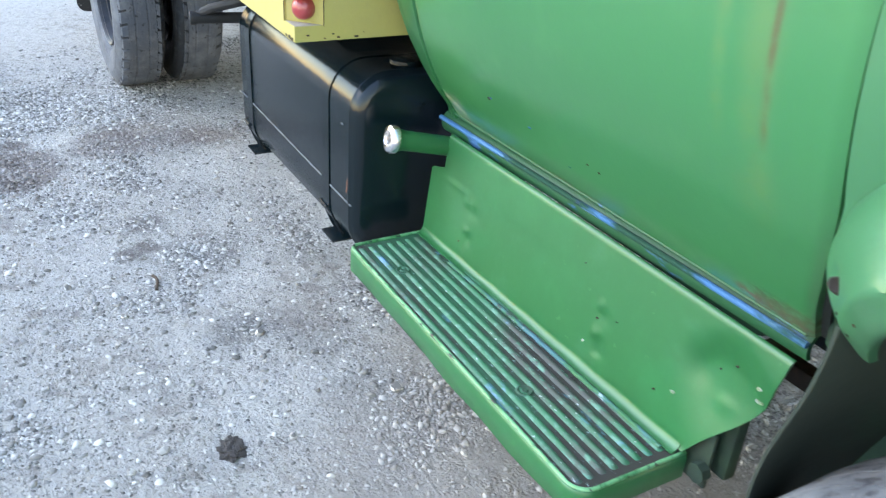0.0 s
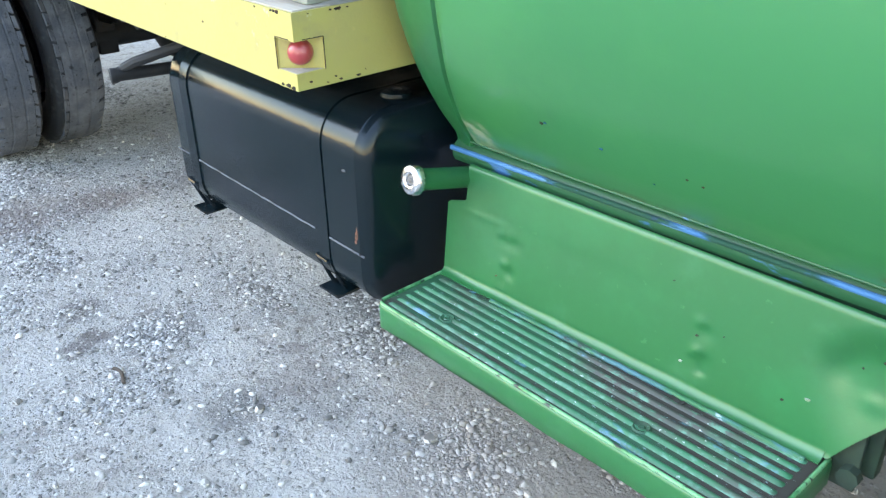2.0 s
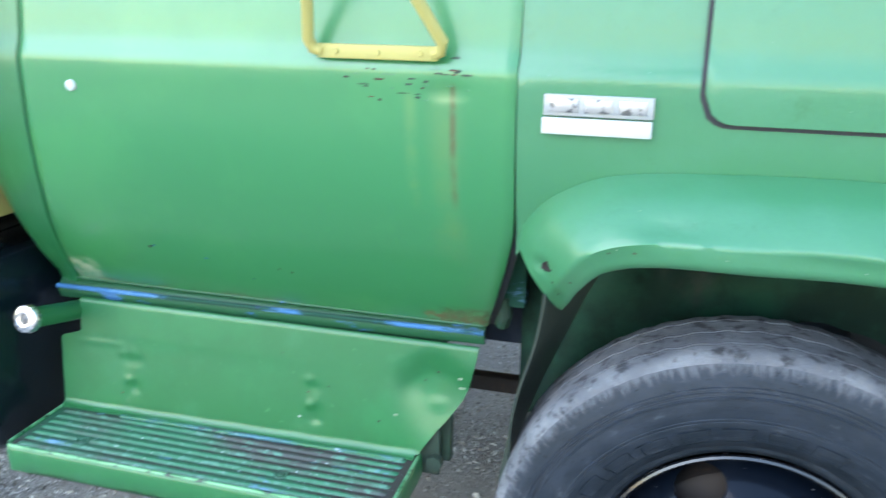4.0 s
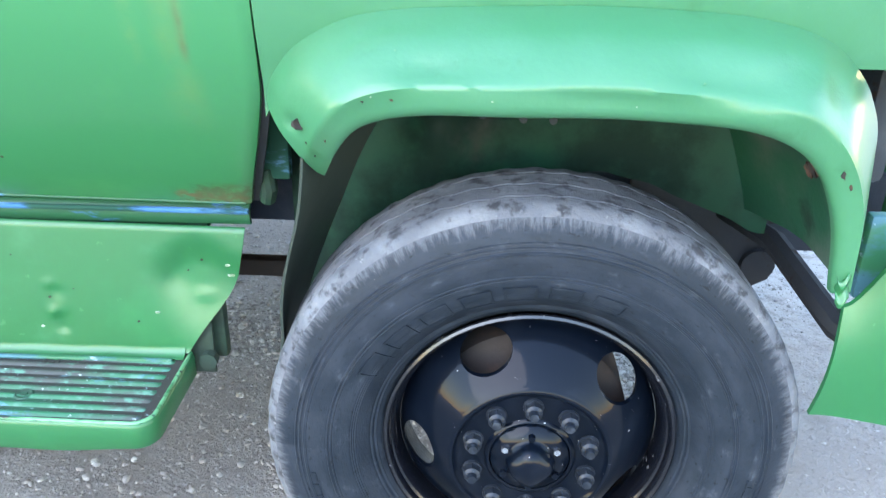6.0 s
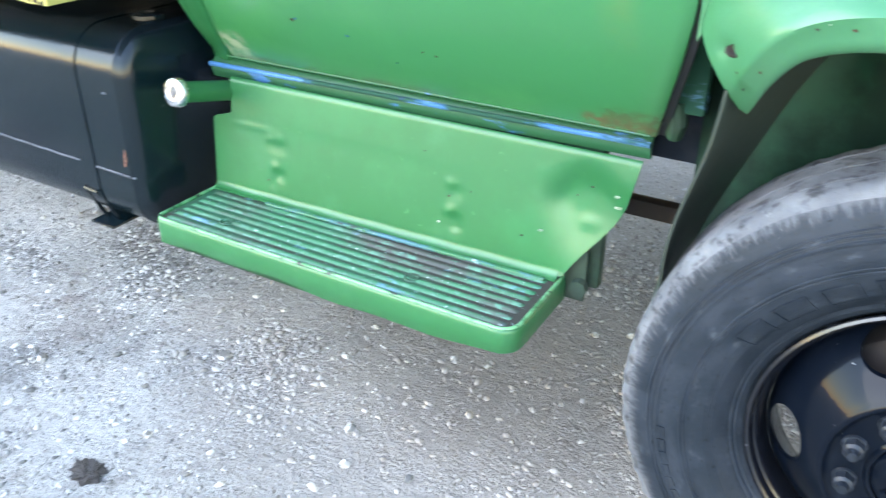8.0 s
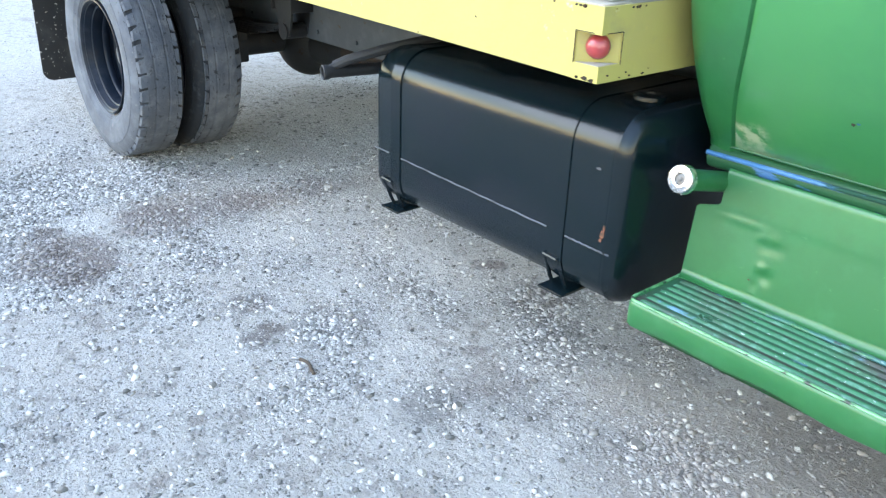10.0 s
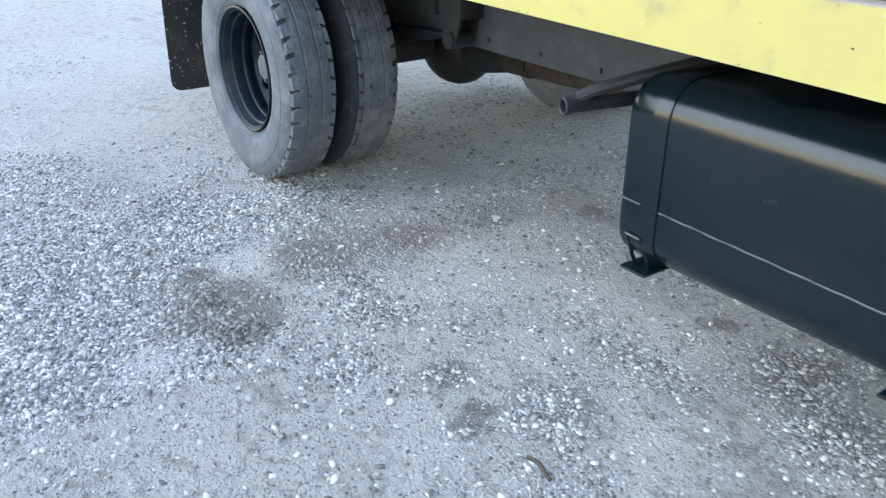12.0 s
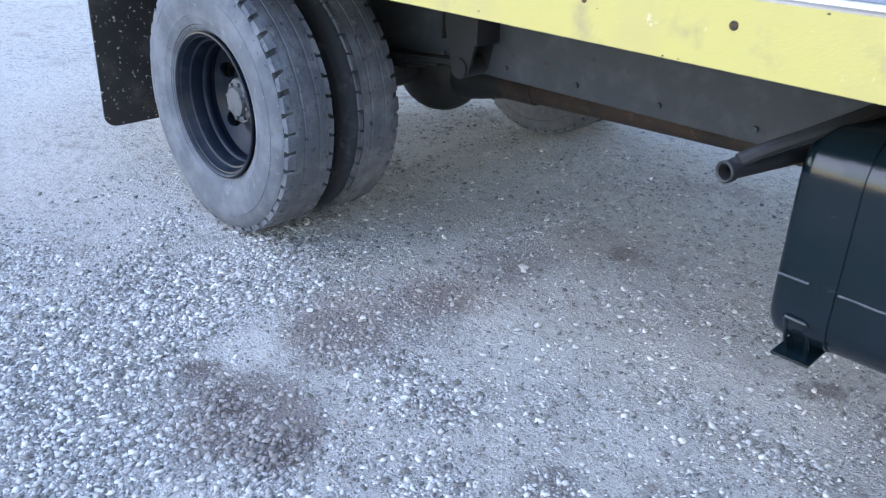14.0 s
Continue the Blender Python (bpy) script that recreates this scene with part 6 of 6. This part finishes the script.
        part("axle_hub", bm, hub_dust, w, "dusty grey axle hub")
        for k in range(8):
            a = radians(45 * k)
            bm = bm_new()
            c = Vector((0.070 * math.cos(a), 0, 0.070 * math.sin(a)))
            add_cyl(bm, c + Vector((0, 0.14, 0)), c + Vector((0, 0.128, 0)), 0.009, 0.0085, 6)
            part("hub_bolt", bm, hub_dust, w)
    return w


wheel_front = build_wheel("front_wheel", "front wheel with black steel rim and worn tyre", False)
FW_Y, RW_Y, RS = 0.012, -0.085, 1.04
place = lambda x, y, z, turn=0.0, spin=0.0: Matrix.Translation((x, y, z)) @ Matrix.Rotation(radians(turn), 4, "Z") @ Matrix.Rotation(radians(spin), 4, "Y")
wheel_front.matrix_basis = place(0.0, FW_Y, 0.497)
copy_thing(wheel_front, place(0.0, 2 * MID - FW_Y, 0.497, 180, 40))
wheel_rear = build_wheel("rear_wheel", "dual rear wheel with deep black rim", True)
wheel_rear.scale = (RS, RS, RS)
wheel_rear.matrix_basis = place(-5.06, RW_Y, 0.521, 0, 12) @ Matrix.Scale(RS, 4)
for y, turn, spin in ((RW_Y + 0.585, 180, 20), (2 * MID - RW_Y + 0.10, 180, 33), (2 * MID - RW_Y - 0.485, 0, 50)):
    copy_thing(wheel_rear, place(-5.06, y, 0.521, turn, spin))


# ---- loose stones ----
def value_noise(px, py, cell, seed):
    g = np.random.RandomState(seed).rand(256, 256)
    fx, fy = px / cell, py / cell
    ix, iy = np.floor(fx).astype(int), np.floor(fy).astype(int)
    tx, ty = fx - ix, fy - iy
    tx, ty = tx * tx * (3 - 2 * tx), ty * ty * (3 - 2 * ty)
    a, b = g[ix % 256, iy % 256], g[(ix + 1) % 256, iy % 256]
    c, d = g[ix % 256, (iy + 1) % 256], g[(ix + 1) % 256, (iy + 1) % 256]
    return (a * (1 - tx) + b * tx) * (1 - ty) + (c * (1 - tx) + d * tx) * ty


def density(x, y):
    d = 0.55 * value_noise(x + 40, y + 40, 0.9, 3) + 0.45 * value_noise(x + 40, y + 40, 0.28, 5)
    d = (d - 0.47) / 0.30
    for cx, cy, r, k in PATCHES:
        d = d + k * np.exp(-((x - cx) ** 2 + (y - cy) ** 2) / (r * r))
    return d


def stone_cloud(name, count, size_lo, size_hi, base_v, base_f, seed, x0, x1, y0, y1, label, where=lambda x, y: np.clip(1.35 * density(x, y) - 0.13, 0.09, 1.0), mat=None):
    r = np.random.RandomState(seed)
    n = count * 4
    x, y = r.uniform(x0, x1, n), r.uniform(y0, y1, n)
    edge = np.minimum(np.minimum(x - x0, x1 - x), np.minimum(y - y0, y1 - y))
    keep = r.rand(n) < where(x, y) * np.clip(edge / 0.45, 0, 1)
    x, y = x[keep][:count], y[keep][:count]
    n = len(x)
    s = size_lo + (size_hi - size_lo) * r.rand(n) ** 2.6
    z = np.array([ground_height(a, b) for a, b in zip(x, y)])
    ang = r.uniform(0, 2 * np.pi, n)
    sc = np.stack([s * r.uniform(0.85, 1.5, n), s * r.uniform(0.65, 1.1, n), s * r.uniform(0.38, 0.8, n)], 1)
    v = base_v[None] * (1 + 0.92 * (r.rand(n, len(base_v), 1) - 0.5)) * sc[:, None, :]
    c, sn = np.cos(ang)[:, None], np.sin(ang)[:, None]
    vx = v[:, :, 0] * c - v[:, :, 1] * sn + x[:, None]
    vy = v[:, :, 0] * sn + v[:, :, 1] * c + y[:, None]
    tilt = r.uniform(-0.7, 0.7, (n, 1))
    vz = v[:, :, 2] + tilt * v[:, :, 0] * 0.6 + (z + sc[:, 2] * r.uniform(-0.55, 0.18, n))[:, None]
    verts = np.stack([vx, vy, vz], 2).reshape(-1, 3)
    faces = (base_f[None] + (np.arange(n) * len(base_v))[:, None, None]).reshape(-1, 3)
    me = bpy.data.meshes.new(name)
    me.vertices.add(len(verts))
    me.vertices.foreach_set("co", verts.ravel())
    me.loops.add(faces.size)
    me.loops.foreach_set("vertex_index", faces.ravel())
    me.polygons.add(len(faces))
    me.polygons.foreach_set("loop_start", np.arange(0, faces.size, 3))
    me.polygons.foreach_set("loop_total", np.full(len(faces), 3))
    me.update()
    me.validate()
    me.materials.append(mat or stone_grey)
    return tagged(new(name, me), label, "gravel", kind="stuff")


g_ = (1 + 5 ** 0.5) / 2
ICO_V = np.array([(-1, g_, 0), (1, g_, 0), (-1, -g_, 0), (1, -g_, 0), (0, -1, g_), (0, 1, g_), (0, -1, -g_), (0, 1, -g_), (g_, 0, -1), (g_, 0, 1), (-g_, 0, -1), (-g_, 0, 1)]) / math.hypot(1, g_)
ICO_F = np.array([(0, 11, 5), (0, 5, 1), (0, 1, 7), (0, 7, 10), (0, 10, 11), (1, 5, 9), (5, 11, 4), (11, 10, 2), (10, 7, 6), (7, 1, 8), (3, 9, 4), (3, 4, 2), (3, 2, 6), (3, 6, 8), (3, 8, 9), (4, 9, 5), (2, 4, 11), (6, 2, 10), (8, 6, 7), (9, 8, 1)])
OCT_V = np.array([(1, 0, 0), (0, 1, 0), (-1, 0, 0), (0, -1, 0), (0, 0, 1), (0, 0, -1)], float)
OCT_F = np.array([(0, 1, 4), (1, 2, 4), (2, 3, 4), (3, 0, 4), (1, 0, 5), (2, 1, 5), (3, 2, 5), (0, 3, 5)])
stone_cloud("gravel", 66000, 0.0042, 0.0132, ICO_V, ICO_F, 21, -6.1, 0.7, -1.8, 2.3, "loose pale crushed stones on the packed ground")
stone_cloud("scattered_gravel", 24000, 0.004, 0.011, OCT_V, OCT_F, 23, -9.0, 2.0, -3.0, 3.5, "scattered pale stones on the packed ground")
stone_cloud("fine_gravel", 165000, 0.0018, 0.0070, OCT_V, OCT_F, 22, -6.1, 0.8, -1.8, 2.3, "fine pale chippings on the packed ground", lambda x, y: np.clip(0.42 + 0.6 * density(x, y), 0.12, 1.0))


def brown_band(x, y):
    """Scraped-up band of bigger, browner stones across the yard."""
    d = 0.0 * x
    for cx, cy, r in BAND:
        d = np.maximum(d, np.exp(-((x - cx) ** 2 + (y - cy) ** 2) / (r * r)))
    return np.clip(d * (0.5 + 0.9 * value_noise(x + 40, y + 40, 0.16, 9)), 0.0, 1.0)


BAND = ((-3.72, -0.72, 0.16), (-3.9, -0.78, 0.15), (-3.98, -0.62, 0.14), (-3.95, -0.3, 0.16), (-4.0, 0.02, 0.18), (-4.05, 0.4, 0.16), (-3.45, -0.62, 0.10))
stone_cloud("brown_gravel", 1500, 0.005, 0.015, ICO_V, ICO_F, 25, -4.4, -3.2, -1.1, 0.8, "brownish larger stones in a scraped band", brown_band, brown_stone)


def build_stone(rnd, x, y, s):
    bm = bm_new()
    bmesh.ops.create_icosphere(bm, subdivisions=2, radius=1.0)
    o = Vector((rnd.uniform(0, 50), rnd.uniform(0, 50), 0))
    sx, sy, sz = s * rnd.uniform(0.9, 1.3), s * rnd.uniform(0.75, 1.05), s * rnd.uniform(0.5, 0.8)
    for v in bm.verts:
        k = 1 + 0.28 * noise.noise(v.co * 1.3 + o)
        v.co = Vector((v.co.x * k * sx, v.co.y * k * sy, v.co.z * k * sz))
    ob = part("stone", bm, stone_grey, None, angle=22)
    ob.matrix_world = pose(x, y, ground_height(x, y) + 0.30 * s, 0, 0, rnd.uniform(0, 360))
    return tagged(ob, "pale angular stone lying loose on the gravel", "stone", "larger stones on the yard")


rnd = random.Random(31)
for x, y, s in ((-1.70, 0.18, 0.020), (-2.06, 0.33, 0.014), (-3.95, 0.60, 0.022), (-3.93, 0.58, 0.013), (-2.15, -0.10, 0.016), (-2.2, -0.14, 0.012), (-3.5, -0.88, 0.016)):
    build_stone(rnd, x, y, s)
for k in range(60):
    build_stone(rnd, rnd.uniform(-5.2, -0.6), rnd.uniform(-1.1, 0.9), rnd.uniform(0.009, 0.015))

# dark clod and twig
bm = bm_new()
bmesh.ops.create_icosphere(bm, subdivisions=4, radius=1.0)
for v in bm.verts:
    k = 1 + 0.5 * noise.noise(v.co * 2.2 + Vector((3, 1, 0))) + 0.3 * noise.noise(v.co * 6)
    v.co = Vector((v.co.x * 0.045 * k - 1.652, v.co.y * 0.034 * k - 0.339, v.co.z * 0.010 * k + ground_height(-1.652, -0.339) + 0.002))
tagged(part("dirt_clod", bm, oil_stain, None), "dark oily clod of dirt on the gravel", "clod")
bm = bm_new()
add_tube(bm, [(-2.66 + 0.02 * k, -0.335 + 0.008 * math.sin(k * 0.9), 0.006 + ground_height(-2.6, -0.33) + 0.002 * math.sin(k)) for k in range(6)], 0.006, 8)
tagged(part("twig", bm, twig_bark, None), "short dark twig lying on the gravel", "twig")
